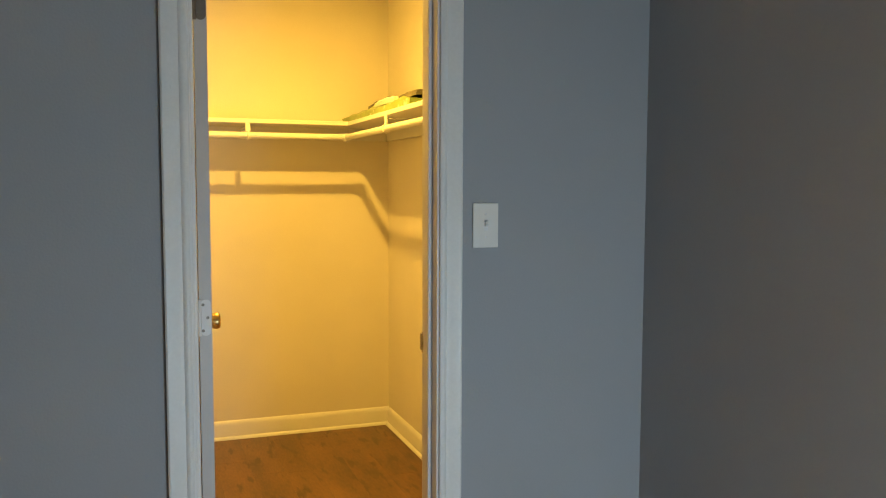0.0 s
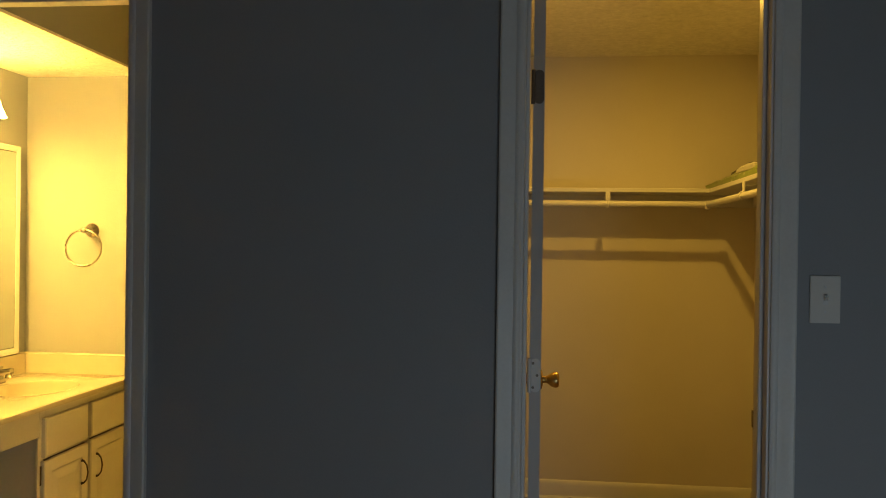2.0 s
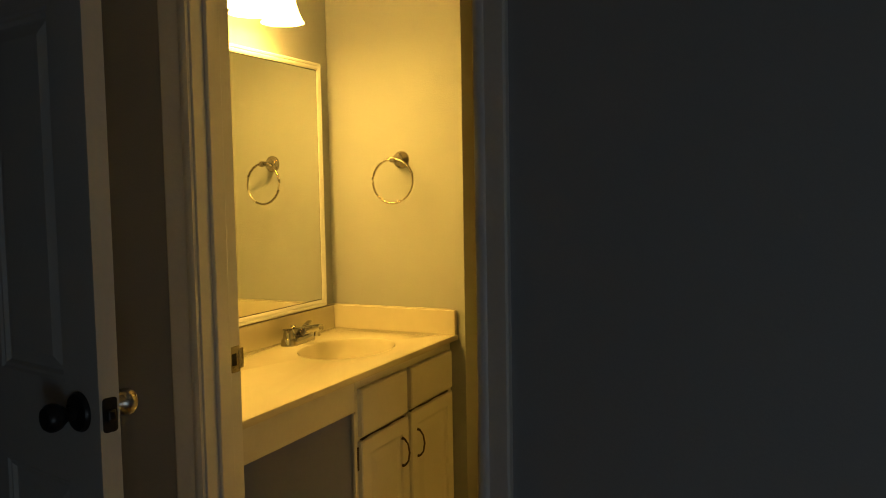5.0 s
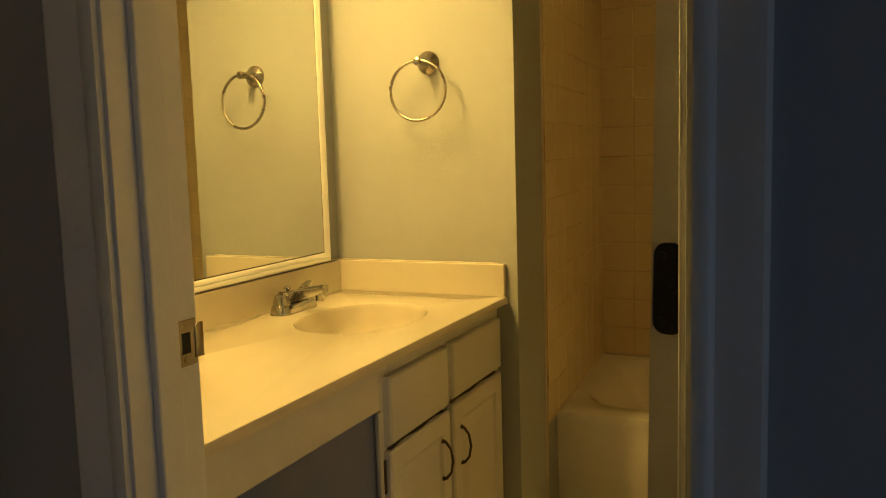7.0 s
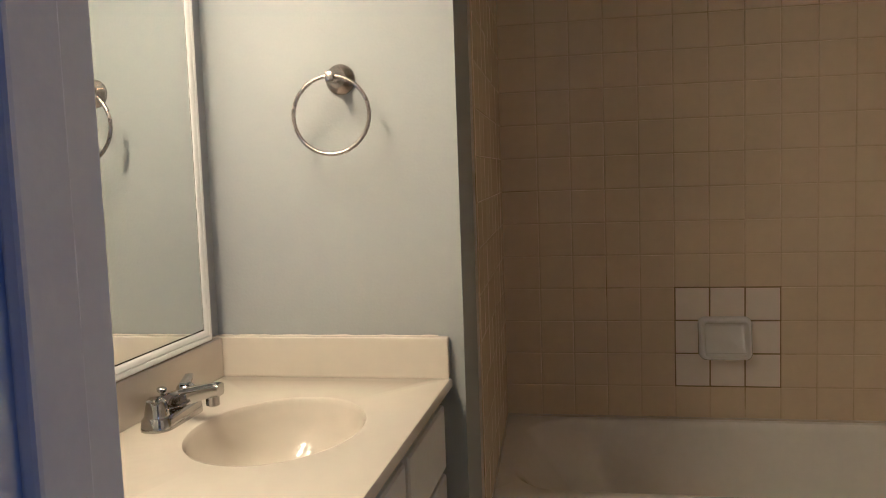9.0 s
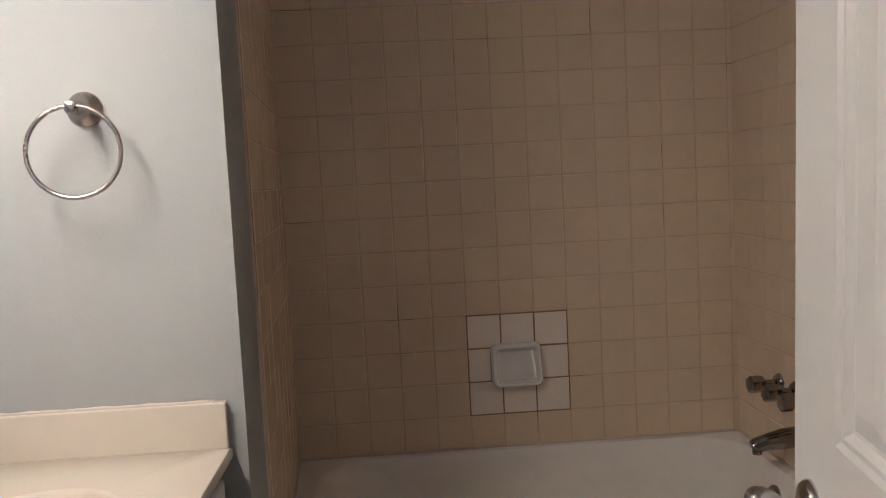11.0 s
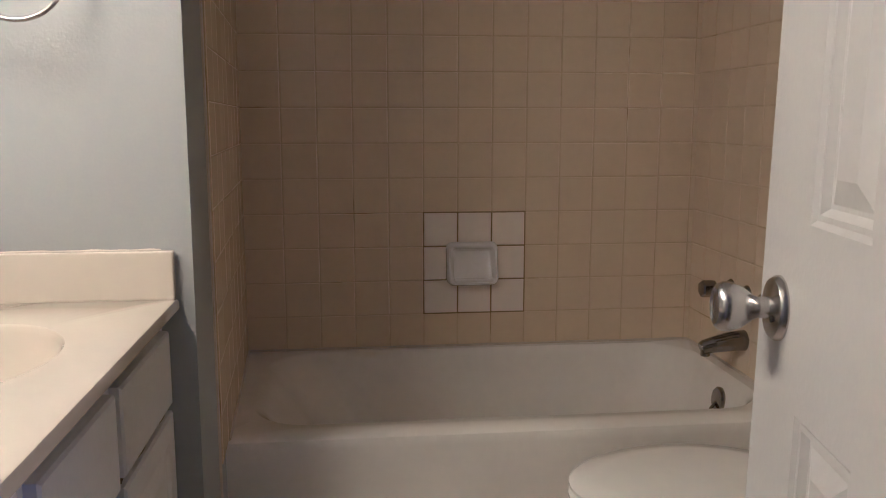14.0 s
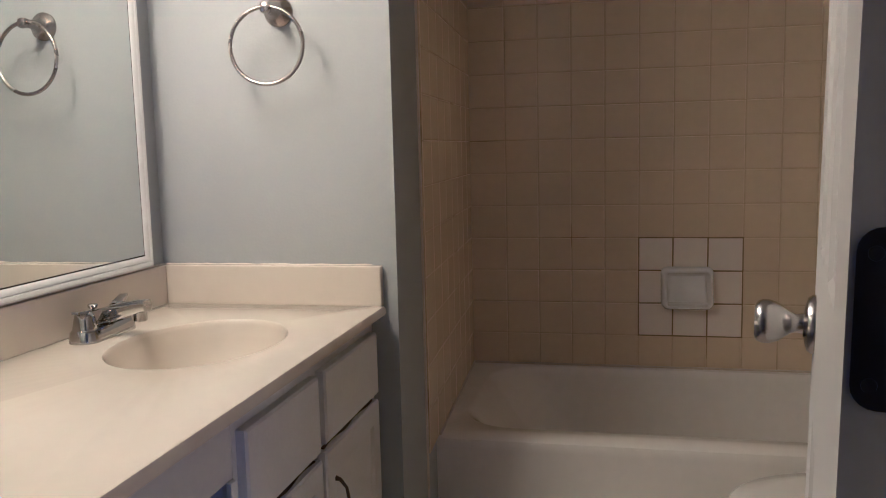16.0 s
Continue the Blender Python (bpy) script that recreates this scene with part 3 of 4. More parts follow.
def faucet():
    t = thing("faucet", (-1.848, 1.075, CT), "chrome two-handle centerset basin faucet", "faucet")
    bm = bmesh.new()
    loft(bm, [round_rect(-1.878, 0.994, -1.820, 1.156, 0.027, CT - 0.001, 6), round_rect(-1.878, 0.994, -1.820, 1.156, 0.027, CT + 0.003, 6),
              round_rect(-1.876, 0.996, -1.822, 1.154, 0.026, CT + 0.019, 6), round_rect(-1.872, 1.000, -1.826, 1.150, 0.023, CT + 0.024, 6)])
    part("base", bm, CHROME, t, smooth=True)
    for y, s in ((1.022, -1), (1.128, 1)):
        bm = bmesh.new()
        lathe(bm, Matrix.Translation((-1.849, y, CT + 0.022)), [(0.0225, 0), (0.0222, 0.004), (0.0185, 0.022), (0.0165, 0.029), (0.0120, 0.0325), (0.003, 0.033)], 24)
        h = part("handle", bm, CHROME, t, smooth=True)
        bm = bmesh.new()
        m = Matrix.Translation((-1.849, y, CT + 0.054)) @ pose(0, 0, 0, 7 * s, 0, 18)
        loft(bm, [[Vector((w * c, k * s, z + q * g)) for c, g in ((-1, -1), (1, -1), (1, 1), (-1, 1))] for k, w, z, q in
                  ((-0.013, 0.008, 0.0, 0.003), (-0.004, 0.0105, 0.0, 0.0042), (0.020, 0.0085, 0.001, 0.0032), (0.044, 0.0075, 0.002, 0.0024), (0.048, 0.0055, 0.002, 0.0015))])
        bm.transform(m)
        bmesh.ops.recalc_face_normals(bm, faces=bm.faces)
        part("lever", bm, CHROME, h)
    bm = bmesh.new()
    loops = []
    for x, z, w, hh in ((-1.872, 0.030, 0.014, 0.008), (-1.858, 0.034, 0.0185, 0.017), (-1.820, 0.045, 0.0170, 0.0165), (-1.785, 0.054, 0.0155, 0.0135), (-1.760, 0.059, 0.0150, 0.0120), (-1.752, 0.059, 0.0142, 0.0112)):
        loops.append([Vector((x, 1.075 + w * math.copysign(abs(math.cos(a)) ** 0.45, math.cos(a)), CT + z + hh * math.copysign(abs(math.sin(a)) ** 0.45, math.sin(a))))
                      for a in (2 * math.pi * k / 24 for k in range(24))])
    loft(bm, loops)
    part("spout", bm, CHROME, t, smooth=True)
    bm = bmesh.new()
    lathe(bm, Matrix.Translation((-1.768, 1.075, CT + 0.029)), [(0.0105, 0), (0.0125, 0.002), (0.0125, 0.022)], 20)
    part("aerator", bm, CHROME, t, smooth=True)
    bm = bmesh.new()
    tube(bm, [(-1.868, 1.075, CT + 0.022), (-1.868, 1.075, CT + 0.056)], 0.0036, 8)
    lathe(bm, Matrix.Translation((-1.868, 1.075, CT + 0.051)), [(0.005, 0), (0.0085, 0.003), (0.0095, 0.008), (0.007, 0.010)], 16)
    part("lift_rod", bm, CHROME, t, smooth=True)


faucet()
FX = -1.425


def front_panel(bm, y0, y1, z0, z1, x, thick, border, raise_in):
    """A panel front facing +x with a moulded border and a raised middle."""
    rings = [(0, -thick), (0, -0.004), (0.004, 0), (border, 0), (border + 0.007, -0.006), (border + 0.013, -0.006), (border + 0.013 + raise_in, -0.001)]
    if not border:
        rings = rings[:3] + [(0.010, 0.0)]
    loft(bm, [[Vector((x + d, a, b)) for a, b in ((y0 + k, z0 + k), (y1 - k, z0 + k), (y1 - k, z1 - k), (y0 + k, z1 - k))] for k, d in rings])
    return bm


def vanity_cabinet():
    t = thing("vanity_cabinet", (-1.66, 1.09, 0), "white painted two-door vanity cabinet with chipped edges", "cabinet")
    y0, y1 = 0.745, 1.421
    part("side_panel", blocks(((-1.924, y0, 0.0), (FX - 0.019, y0 + 0.016, 0.764))), CABINET, t)
    part("side_panel", blocks(((-1.924, y1 - 0.012, 0.0), (FX - 0.019, y1, 0.764))), CABINET, t)
    part("floor_panel", blocks(((-1.924, y0 + 0.016, 0.09), (FX - 0.019, y1 - 0.012, 0.106))), CABINET, t)
    part("toe_kick", blocks(((FX - 0.075, y0 + 0.016, 0.0), (FX - 0.06, y1 - 0.012, 0.09))), CABINET, t)
    part("face_frame", blocks(((FX - 0.019, y0, 0.09), (FX, y0 + 0.034, 0.764)), ((FX - 0.019, y1 - 0.016, 0.09), (FX, y1, 0.764)),
                              ((FX - 0.019, 1.030, 0.09), (FX, 1.095, 0.700)), ((FX - 0.019, y0 + 0.034, 0.700), (FX, y1 - 0.016, 0.764)),
                              ((FX - 0.019, y0 + 0.034, 0.535), (FX, y1 - 0.016, 0.602)), ((FX - 0.019, y0 + 0.034, 0.09), (FX, y1 - 0.016, 0.118)), bevel=0.001), CABINET, t)
    for a, b, knob_y, top in ((0.752, 1.050, 1.003, 0.574), (1.070, 1.398, 1.112, 0.580)):
        part("drawer_front", front_panel(bmesh.new(), a + 0.006, b - 0.004 if knob_y < 1.1 else b, top + 0.013, 0.729, FX + 0.018, 0.018, 0.0, 0), CABINET, t)
        d = part("door", front_panel(bmesh.new(), a, b, 0.105, top, FX + 0.018, 0.018, 0.045, 0.028), CABINET, t)
        bm = bmesh.new()
        zc = 0.470
        arc = [(FX + 0.017, knob_y, zc - 0.045), (FX + 0.026, knob_y, zc - 0.043), (FX + 0.038, knob_y, zc - 0.028), (FX + 0.043, knob_y, zc),
               (FX + 0.038, knob_y, zc + 0.028), (FX + 0.026, knob_y, zc + 0.043), (FX + 0.017, knob_y, zc + 0.045)]
        tube(bm, arc, [0.0058, 0.0036, 0.0029, 0.0032, 0.0029, 0.0036, 0.0058], 10)
        part("handle", bm, BRONZE, d, "dark bronze bow handle", smooth=True)
        # dark strip for the chipped edge and the shade in the gap above it
        bm = bmesh.new()
        ys = np.linspace(a + 0.015, b - 0.012, 22)
        loft(bm, [[Vector((FX + 0.0005, y, top - 0.0005)), Vector((FX + 0.0060 + 0.003 * math.sin(y * 43), y, top - 0.0005)), Vector((FX + 0.0060 + 0.003 * math.sin(y * 43), y, top + 0.0006 + 0.0022 * abs(math.sin(y * 61 + a)) * abs(math.sin(y * 17)))),
                   Vector((FX + 0.0005, y, top + 0.003))] for y in ys])
        part("worn_edge", bm, BRONZE, d, "chipped door top with the shade of the gap in its dark colour")
        hy = a - 0.004 if knob_y < 1.1 else b + 0.002
        for z in (0.19, 0.523):
            part("hinge", block(bmesh.new(), (FX - 0.001, hy - 0.008, z - 0.036), (FX + 0.008, hy + 0.003, z + 0.036), 0.003), BRONZE, d)


vanity_cabinet()
apron = thing("vanity_apron", (FX - 0.01, 0.43, 0.64), "white painted apron rail over the vanity knee space", "apron rail")
part("rail", blocks(((FX - 0.019, 0.118, 0.663), (FX, 0.744, 0.764)), bevel=0.0015), CABINET, apron)
part("bead", blocks(((FX - 0.004, 0.728, 0.02), (FX + 0.006, 0.7445, 0.662)), bevel=0.002), CABINET, apron)


def wall_mirror():
    t = thing("wall_mirror", (-1.923, 0.80, 0.885), "rectangular wall mirror in a white painted frame", "mirror")
    y0, y1, z0, z1 = 0.14, 1.338, 0.880, 1.783
    prof = [(0.0, 0.0), (0.0, 0.027), (0.004, 0.031), (0.010, 0.0305), (0.012, 0.0285), (0.014, 0.030), (0.020, 0.0295), (0.025, 0.026), (0.025, 0.0)]
    for a, b, d in (((y0, z0), (y1, z0), (0, 1)), ((y0, z1), (y1, z1), (0, -1)), ((y0, z0), (y0, z1), (1, 0)), ((y1, z0), (y1, z1), (-1, 0))):
        bm = bmesh.new()
        n = (Vector((0, b[0] - a[0], b[1] - a[1]))).normalized()
        ac = Vector((0, d[0], d[1]))
        loops = [[Vector((-1.925, p[0], p[1])) + ac * u + n * (u * s) + Vector((v, 0, 0)) for u, v in prof] for p, s in ((a, 1), (b, -1))]
        loft(bm, loops)
        part("frame", bm, TRIM, t, smooth=True)
    # dark sheet whose rim paints the shade between frame and glass
    part("rebate", blocks(((-1.924, y0 + 0.024, z0 + 0.024), (-1.9012, y1 - 0.024, z1 - 0.024))), RECESS_SHADE, t, "dark sheet painting the shade of the gap round the mirror glass")
    part("glass", blocks(((-1.924, y0 + 0.028, z0 + 0.028), (-1.9005, y1 - 0.028, z1 - 0.028))), MIRROR, t, "clear mirror glass")


wall_mirror()


def vanity_light():
    t = thing("vanity_light", (-1.925, 0.79, 1.95), "vanity wall light with lit frosted glass shades, the fourth one added", "wall lamp")
    up = 0.016
    part("backplate", block(bmesh.new(), (-1.925, 0.42, 1.90 + up), (-1.905, 1.00, 1.965 + up), 0.006), BRASS, t)
    for y in SHADES_Y:
        bm = bmesh.new()
        arc = [(-1.845 - 0.060 * math.cos(radians(k)), 1.965 + up + 0.062 * math.sin(radians(k))) for k in range(0, 181, 15)]
        tube(bm, [(-1.905, y, 1.930 + up)] + [(x, y, z) for x, z in arc], 0.0045, 12)
        part("arm", bm, NICKEL, t, smooth=True)
        m = Matrix.Translation((-1.785, y, 1.960 + up)) @ pose(0, 0, 0, 180)
        bm = bmesh.new()
        lathe(bm, m, [(0.012, -0.008), (0.020, 0.0), (0.030, 0.008), (0.034, 0.014), (0.034, 0.022), (0.028, 0.022)], 28)
        part("holder", bm, NICKEL, t, smooth=True)
        bm = bmesh.new()
        outer = [(0.029, 0.014), (0.036, 0.030), (0.043, 0.055), (0.052, 0.085), (0.064, 0.112), (0.070, 0.120)]
        inner = [(r - 0.003, h) for r, h in outer[::-1]]
        loops = [[m @ Vector((r * math.cos(2 * math.pi * i / 32), r * math.sin(2 * math.pi * i / 32), h)) for i in range(32)] for r, h in outer + inner]
        loft(bm, loops, cap_start=False, cap_end=False)
        part("shade", bm, BULB, t, "lit frosted glass bell shade", smooth=True)


vanity_light()


def towel_ring():
    x, z, y = -1.611, 1.422, 1.425
    t = thing("towel_ring", (x, y, z), "brushed nickel towel ring on the grey wall", "towel ring")
    bm = bmesh.new()
    m = Matrix.Translation((x, y, z)) @ pose(0, 0, 0, 90)
    lathe(bm, m, [(0.032, 0), (0.032, 0.005), (0.028, 0.010), (0.021, 0.015), (0.014, 0.024), (0.0105, 0.036), (0.009, 0.062)], 32)
    part("post", bm, NICKEL, t, smooth=True)
    bm = bmesh.new()
    block(bm, (x - 0.010, y - 0.079, z - 0.012), (x + 0.010, y - 0.061, z + 0.010), 0.005)
    part("holder", bm, NICKEL, t, smooth=True)
    bm = bmesh.new()
    torus(bm, Matrix.Translation((x - 0.002, y - 0.070, z - 0.078)) @ pose(0, 0, 0, 88, 0, 3), 0.0795, 0.0042, 64, 12)
    part("ring", bm, NICKEL, t, smooth=True)


towel_ring()

# ---- bathroom: tub, toilet ----
RIM = 0.335


def bathtub():
    t = thing("bathtub", (-0.66, 2.26, 0), "white enamelled alcove bathtub with a plain apron", "bathtub")
    x0, x1, y0, y1 = -1.434, 0.108, 1.858, 2.659
    bm = bmesh.new()
    loops = [round_rect(x0, y0 + 0.012, x1, y1, 0.004, 0.0), round_rect(x0, y0 + 0.010, x1, y1, 0.004, 0.06), round_rect(x0, y0 + 0.002, x1, y1, 0.004, RIM - 0.035),
             round_rect(x0, y0, x1, y1, 0.004, RIM - 0.022), round_rect(x0, y0 + 0.004, x1, y1, 0.006, RIM - 0.008),
             round_rect(x0 + 0.002, y0 + 0.014, x1 - 0.002, y1 - 0.002, 0.01, RIM - 0.001),
             round_rect(x0 + 0.085, y0 + 0.090, x1 - 0.045, y1 - 0.038, 0.16, RIM), round_rect(x0 + 0.094, y0 + 0.097, x1 - 0.050, y1 - 0.044, 0.16, RIM - 0.005),
             round_rect(x0 + 0.115, y0 + 0.108, x1 - 0.058, y1 - 0.052, 0.16, RIM - 0.025), round_rect(x0 + 0.20, y0 + 0.125, x1 - 0.075, y1 - 0.07, 0.17, 0.20),
             round_rect(x0 + 0.29, y0 + 0.145, x1 - 0.095, y1 - 0.09, 0.17, 0.09), round_rect(x0 + 0.36, y0 + 0.20, x1 - 0.15, y1 - 0.15, 0.14, 0.06)]
    loft(bm, loops)
    part("body", bm, ENAMEL, t, smooth=True)
    bm = bmesh.new()
    m = Matrix.Translation((0.040, 2.25, 0.250)) @ pose(0, 0, 0, 0, -84, 0)
    lathe(bm, m, [(0.040, -0.01), (0.040, 0.004), (0.035, 0.009), (0.006, 0.011)], 28)
    part("overflow_plate", bm, DARK_CHROME, t, "chrome overflow plate", smooth=True)
    bm = bmesh.new()
    tube(bm, [(0.033, 2.25, 0.246), (0.016, 2.25, 0.226), (0.010, 2.25, 0.212)], 0.005, 8)
    part("trip_lever", bm, DARK_CHROME, t, smooth=True)


bathtub()


def tub_valve(y, z):
    t = thing("shower_valve", (0.10, y, z), "chrome tub valve with a faceted grip on the tiled wall", "valve", "tub valves")
    m = Matrix.Translation((0.1045, y, z)) @ pose(0, 0, 0, 0, -90, 0)
    bm = bmesh.new()
    lathe(bm, m, [(0.030, 0), (0.030, 0.004), (0.024, 0.014), (0.016, 0.020), (0.012, 0.022), (0.012, 0.060)], 24)
    part("escutcheon", bm, DARK_CHROME, t, smooth=True)
    bm = bmesh.new()
    lathe(bm, m, [(0.018, 0.052), (0.025, 0.058), (0.027, 0.070), (0.027, 0.096), (0.024, 0.102), (0.010, 0.104)], 6)
    part("grip", bm, DARK_CHROME, t, "faceted chrome grip")


for y in (2.335, 2.230, 2.125):
    tub_valve(y, 0.582)
spout = thing("tub_spout", (0.104, 2.232, 0.435), "chrome tub spout on the tiled wall", "tub spout")
bm = bmesh.new()
tube(bm, [(0.105, 2.232, 0.442), (0.06, 2.232, 0.440), (0.01, 2.232, 0.432), (-0.025, 2.232, 0.424), (-0.034, 2.232, 0.420)], [0.032, 0.030, 0.025, 0.022, 0.018], 20)
part("body", bm, DARK_CHROME, spout, smooth=True)
bm = bmesh.new()
lathe(bm, Matrix.Translation((-0.020, 2.232, 0.398)), [(0.014, 0), (0.015, 0.02), (0.015, 0.04)], 16)
part("outlet", bm, DARK_CHROME, spout, smooth=True)


def toilet():
    cx, cy = -0.424, 1.318
    t = thing("toilet", (-0.3, cy, 0), "white ceramic toilet with closed lid", "toilet")

    def egg(ax, ay, z, shift=0.0, n=44):
        out = []
        for i in range(n):
            a = 2 * math.pi * i / n
            c, s = math.cos(a), math.sin(a)
            px = cx + shift + (ax * c if c < 0 else ax * 0.86 * c)
            out.append(Vector((px, cy + 0.93 * ay * s * (1 if c < 0 else 1 - 0.12 * c * c), z)))
        return out

    bm = bmesh.new()
    loft(bm, [egg(0.20, 0.105, 0.0, 0.08), egg(0.185, 0.095, 0.05, 0.08), egg(0.175, 0.09, 0.14, 0.07), egg(0.20, 0.12, 0.24, 0.04), egg(0.238, 0.165, 0.32), egg(0.252, 0.178, 0.372),
              egg(0.252, 0.178, 0.393), egg(0.235, 0.160, 0.396)])
    part("bowl", bm, CERAMIC, t, smooth=True)
    for name, z, k in (("seat", 0.399, 1.0), ("lid", 0.4215, 1.0)):
        bm = bmesh.new()
        loft(bm, [egg(0.250 * k, 0.178 * k, z), egg(0.258 * k, 0.186 * k, z + 0.004), egg(0.258 * k, 0.186 * k, z + 0.010), egg(0.250 * k, 0.178 * k, z + 0.016),
                  egg(0.20 * k, 0.14 * k, z + (0.020 if name == "lid" else 0.017))])
        part(name, bm, CERAMIC, t, smooth=True)
    bm = bmesh.new()
    loft(bm, [round_rect(-0.15, cy - 0.21, 0.095, cy + 0.215, 0.04, 0.385), round_rect(-0.175, cy - 0.235, 0.098, cy + 0.240, 0.045, 0.45), round_rect(-0.185, cy - 0.245, 0.100, cy + 0.250, 0.045, 0.68)])
    part("tank", bm, CERAMIC, t, smooth=True)
    bm = bmesh.new()
    loft(bm, [round_rect(-0.193, cy - 0.253, 0.104, cy + 0.258, 0.05, 0.680), round_rect(-0.198, cy - 0.257, 0.105, cy + 0.262, 0.052, 0.690),
              round_rect(-0.196, cy - 0.255, 0.104, cy + 0.260, 0.05, 0.708), round_rect(-0.178, cy - 0.24, 0.095, cy + 0.244, 0.04, 0.716)])
    part("tank_lid", bm, CERAMIC, t, smooth=True)
    bm = bmesh.new()
    tube(bm, [(-0.183, cy - 0.17, 0.62), (-0.199, cy - 0.17, 0.62), (-0.207, cy - 0.15, 0.618), (-0.209, cy - 0.10, 0.612)], 0.006, 10)
    part("flush_lever", bm, CHROME, t, smooth=True)


toilet()
# ---- tiled alcove ----
PITCH, Z0 = 0.1153, 0.335
TX = -0.837
COLS = 0.1129


def tile_mesh():
    bm = bmesh.new()
    h = COLS / 2
    loft(bm, [[Vector((a * (h - k), b * (h - k), z)) for a, b in ((-1, -1), (1, -1), (1, 1), (-1, 1))] for k, z in ((0, 0.0), (0, 0.0045), (0.0022, 0.0062))], cap_start=False)
    bmesh.ops.recalc_face_normals(bm, faces=bm.faces)
    meshes = []
    for material in (TILE, TILE_WHITE):
        me = bpy.data.meshes.new("tile")
        bm.to_mesh(me)
        me.materials.append(material)
        meshes.append(me)
    bm.free()
    return meshes


TILE_MESH, WHITE_MESH = tile_mesh()
tile_rng = random.Random(7)


def tiled_wall(name, origin, along, out, edges, rows, label, white=()):
    """Tiles set on a grout bed. origin: foot of the wall face; edges: tile boundaries along it."""
    along, out, up = Vector(along).normalized(), Vector(out).normalized(), Vector((0, 0, 1))
    o = Vector(origin)
    bm = bmesh.new()
    a, b = edges[0], edges[-1]
    loft(bm, [[o + along * s + up * (z + Z0) + out * d for s, z in ((a, 0), (b, 0), (b, rows * PITCH), (a, rows * PITCH))] for d in (0.0, 0.0074)])
    bed = structure(name, bm, GROUT, label, "tiled wall")
    turn = Matrix((along, up, out)).transposed().to_4x4()
    flip = 1 if along.cross(up).dot(out) > 0 else -1
    for i, (e0, e1) in enumerate(zip(edges, edges[1:])):
        for j in range(rows):
            p = o + along * ((e0 + e1) / 2) + up * (Z0 + (j + 0.5) * PITCH) + out * (0.0030 + tile_rng.uniform(-0.0004, 0.0004))
            tile = new("tile", WHITE_MESH if (i, j) in white else TILE_MESH)
            tile.parent = bed
            tile.matrix_basis = Matrix.Translation(p) @ turn @ pose(0, 0, 0, tile_rng.uniform(-0.35, 0.35), tile_rng.uniform(-0.35, 0.35), tile_rng.uniform(-0.3, 0.3)) @ \
                Matrix.Diagonal(((e1 - e0 - (0.0034 if (i, j) in white else 0.0024)) / COLS, 0.990 if (i, j) in white else 1, 1, 1))
    return bed


ROWS = 15
left_x = -1.365 - 0.0566 * (2.661 - 1.425)
back_edges = [left_x + 0.004] + [TX + PITCH * k for k in range(-4, 9)] + [0.108]
white = {(i, j) for i in (5, 6, 7) for j in (1, 2, 3)}
tiled_wall("wall_tiled_rear", (0, 2.661, 0), (1, 0, 0), (0, -1, 0), back_edges, ROWS, "almond tiled tub wall with a white tile patch", white)
span = [0.008 + PITCH * k for k in range(8)] + [0.94]
tiled_wall("wall_tiled_left", (left_x, 2.661, 0), (0.0566, -1, 0), (1, 0.0566, 0), span, ROWS, "almond tiled tub end wall")
tiled_wall("wall_tiled_right", (0.11, 2.661, 0), (0, -1, 0), (-1, 0, 0), span, ROWS, "almond tiled tub end wall with chrome fittings")

bm = bmesh.new()
loft(bm, [[Vector((x, 2.661 - d, z)) for x, z in ((TX - 0.002, Z0 + PITCH - 0.002), (TX + 3 * PITCH + 0.002, Z0 + PITCH - 0.002), (TX + 3 * PITCH + 0.002, Z0 + 4 * PITCH + 0.002), (TX - 0.002, Z0 + 4 * PITCH + 0.002))] for d in (0.0070, 0.0080)])
part("patch_grout", bm, PATCH_GROUT, bpy.data.objects["wall_tiled_rear"], "dark grout between the white tiles")
bm = bmesh.new()
edge = [(left_x + 0.0566 * (2.661 - y) + 0.008, y, RIM + 0.001) for y in np.linspace(1.87, 2.645, 24)] + [(x, 2.652, RIM + 0.001) for x in np.linspace(left_x + 0.02, 0.095, 40)] + \
    [(0.101, y, RIM + 0.001) for y in np.linspace(2.64, 1.87, 24)]
tube(bm, edge, [0.0055 + 0.0014 * math.sin(i * 1.3) * math.sin(i * 0.47) for i in range(len(edge))], 8)
tagged(part("caulk_seam", bm, CAULK, smooth=True), "pale caulk seam where tub meets tile", "caulk", kind="structure")

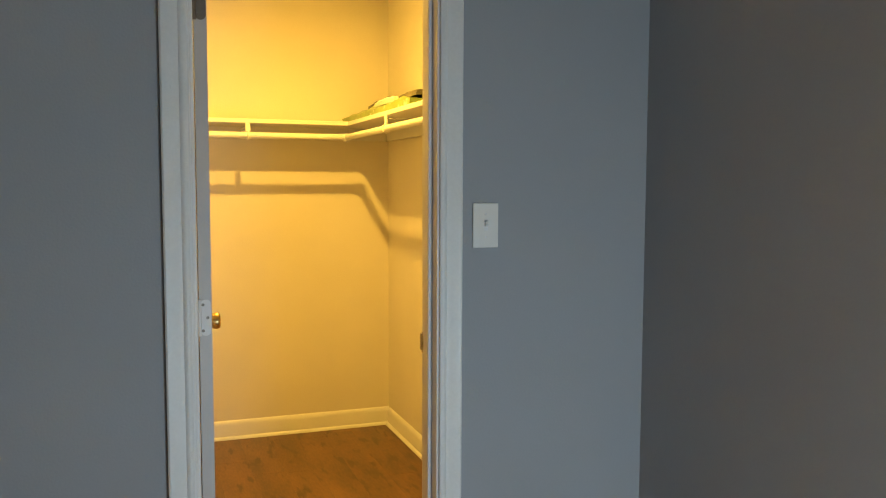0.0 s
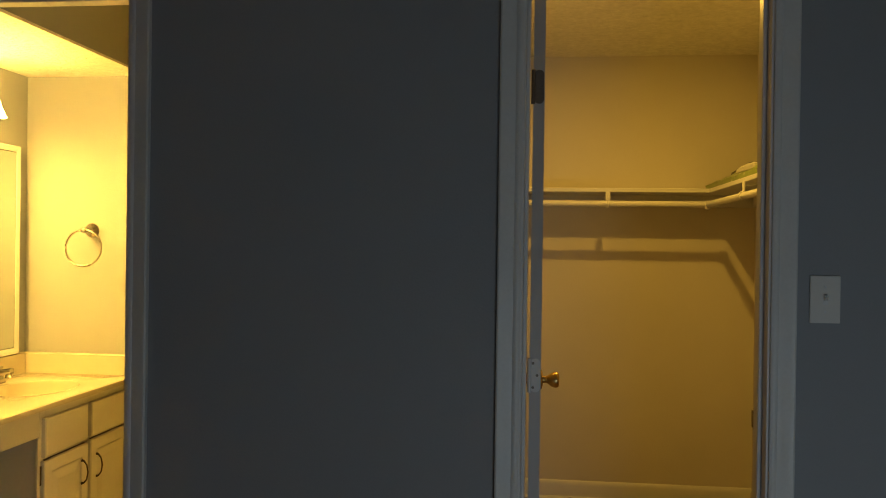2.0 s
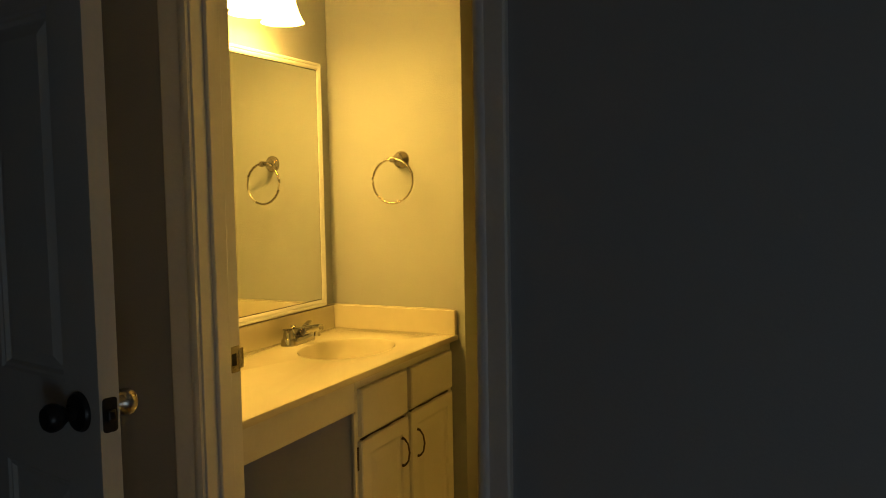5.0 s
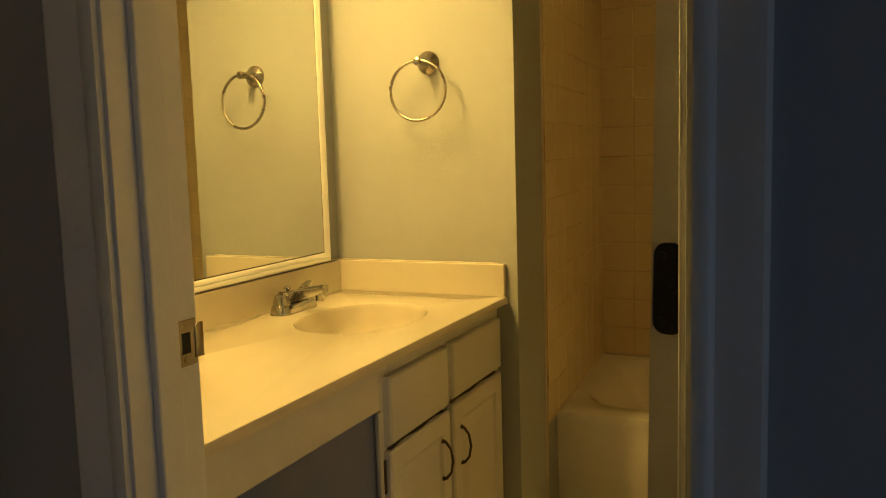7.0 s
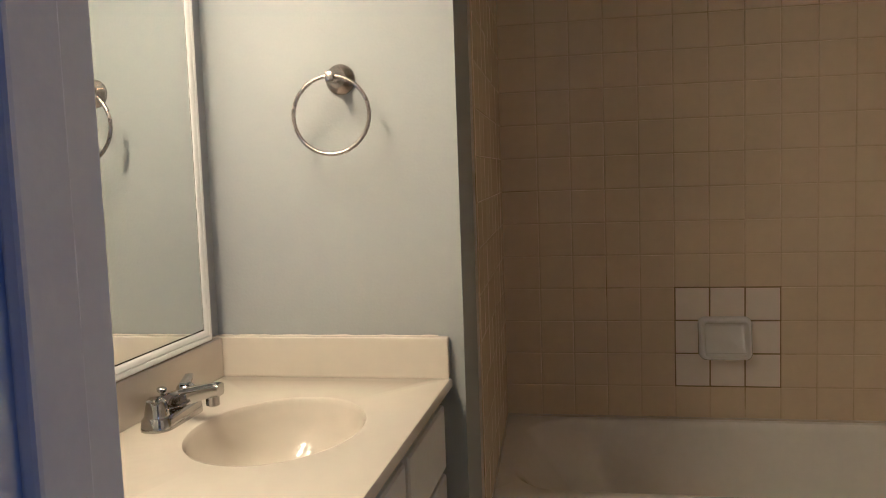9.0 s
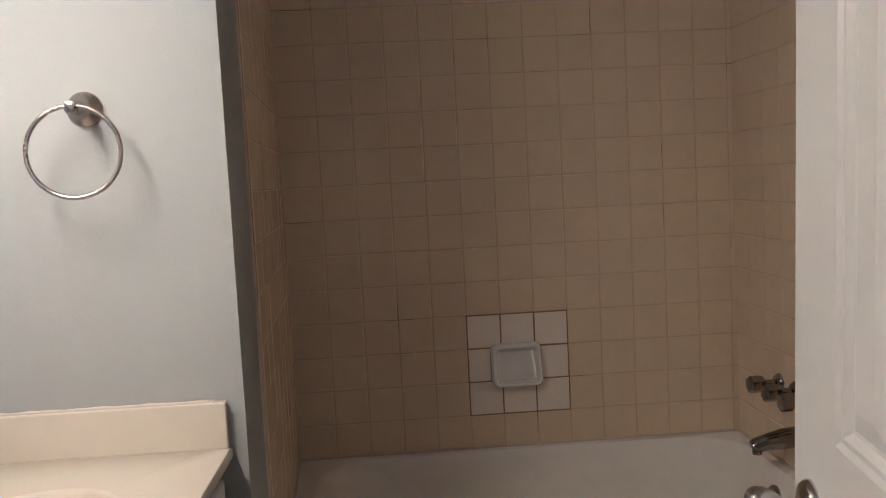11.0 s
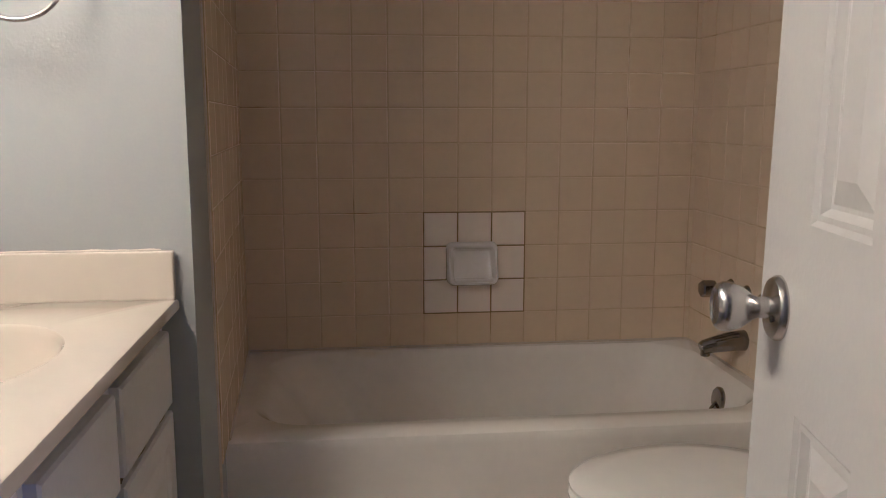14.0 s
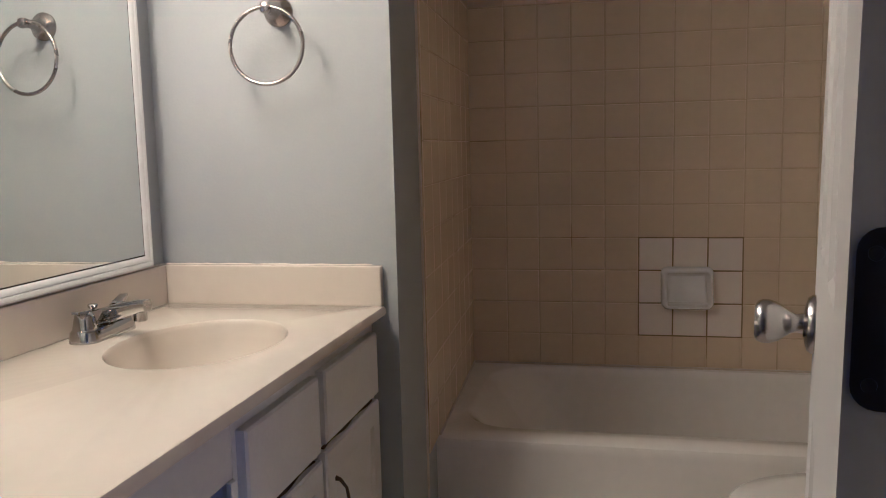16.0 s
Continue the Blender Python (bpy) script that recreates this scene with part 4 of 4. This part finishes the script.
dish = thing("soap_dish", (-0.674, 2.655, 0.62), "white ceramic soap dish on the tub wall", "soap dish")


def dish_loop(k, top, bottom, r):
    """A rounded loop k inside the dish's outline, standing top and bottom off the wall at its upper and lower edge."""
    z0, z1 = 0.552 + k, 0.696 - k
    return [Vector((p.x, 2.6555 - (bottom + (top - bottom) * (p.y - z0) / (z1 - z0)), p.y)) for p in round_rect(-0.762 + k, z0, -0.586 - k, z1, r, 0, 6)]


bm = bmesh.new()
loft(bm, [dish_loop(0.004, 0.0, 0.0, 0.020), dish_loop(0.0, 0.006, 0.012, 0.022), dish_loop(0.002, 0.022, 0.052, 0.022), dish_loop(0.007, 0.030, 0.066, 0.020),
          dish_loop(0.013, 0.031, 0.068, 0.016), dish_loop(0.019, 0.026, 0.062, 0.012), dish_loop(0.024, 0.012, 0.046, 0.010), dish_loop(0.032, 0.008, 0.040, 0.008)])
part("body", bm, CERAMIC, dish, smooth=True)
part("lip", block(bmesh.new(), (-0.741, 2.588, 0.566), (-0.607, 2.602, 0.580), 0.005), CERAMIC, dish)
bm = bmesh.new()
tube(bm, [(-1.382, 1.716, 0.01), (-1.382, 1.716, H - 0.01)], 0.006, 8)
tagged(part("caulk_line", bm, CAULK), "yellowed caulk line at the tile edge", "caulk", kind="structure")

# ---- closet floor planks ----
rng = random.Random(3)
floor_ob = bpy.data.objects["floor"]
x = 0.226
while x < 1.60:
    y = 0.062 - rng.uniform(0.0, 0.9)
    while y < 2.66:
        y0, y1 = max(y, 0.062), min(y + 1.2, 2.655)
        if y1 - y0 > 0.05:
            bm = bmesh.new()
            w, l = 0.1499 / 2, (y1 - y0 - 0.0003) / 2
            loft(bm, [[Vector((a * (w - k), b * (l - k), z)) for a, b in ((-1, -1), (1, -1), (1, 1), (-1, 1))] for k, z in ((0, -0.011), (0, -0.0002), (0.0002, 0.0))], cap_start=False)
            p = part("plank", bm, WOOD, floor_ob)
            p.matrix_basis = Matrix.Translation((x + 0.075, (y0 + y1) / 2, 0))
        y += 1.2003
    x += 0.150
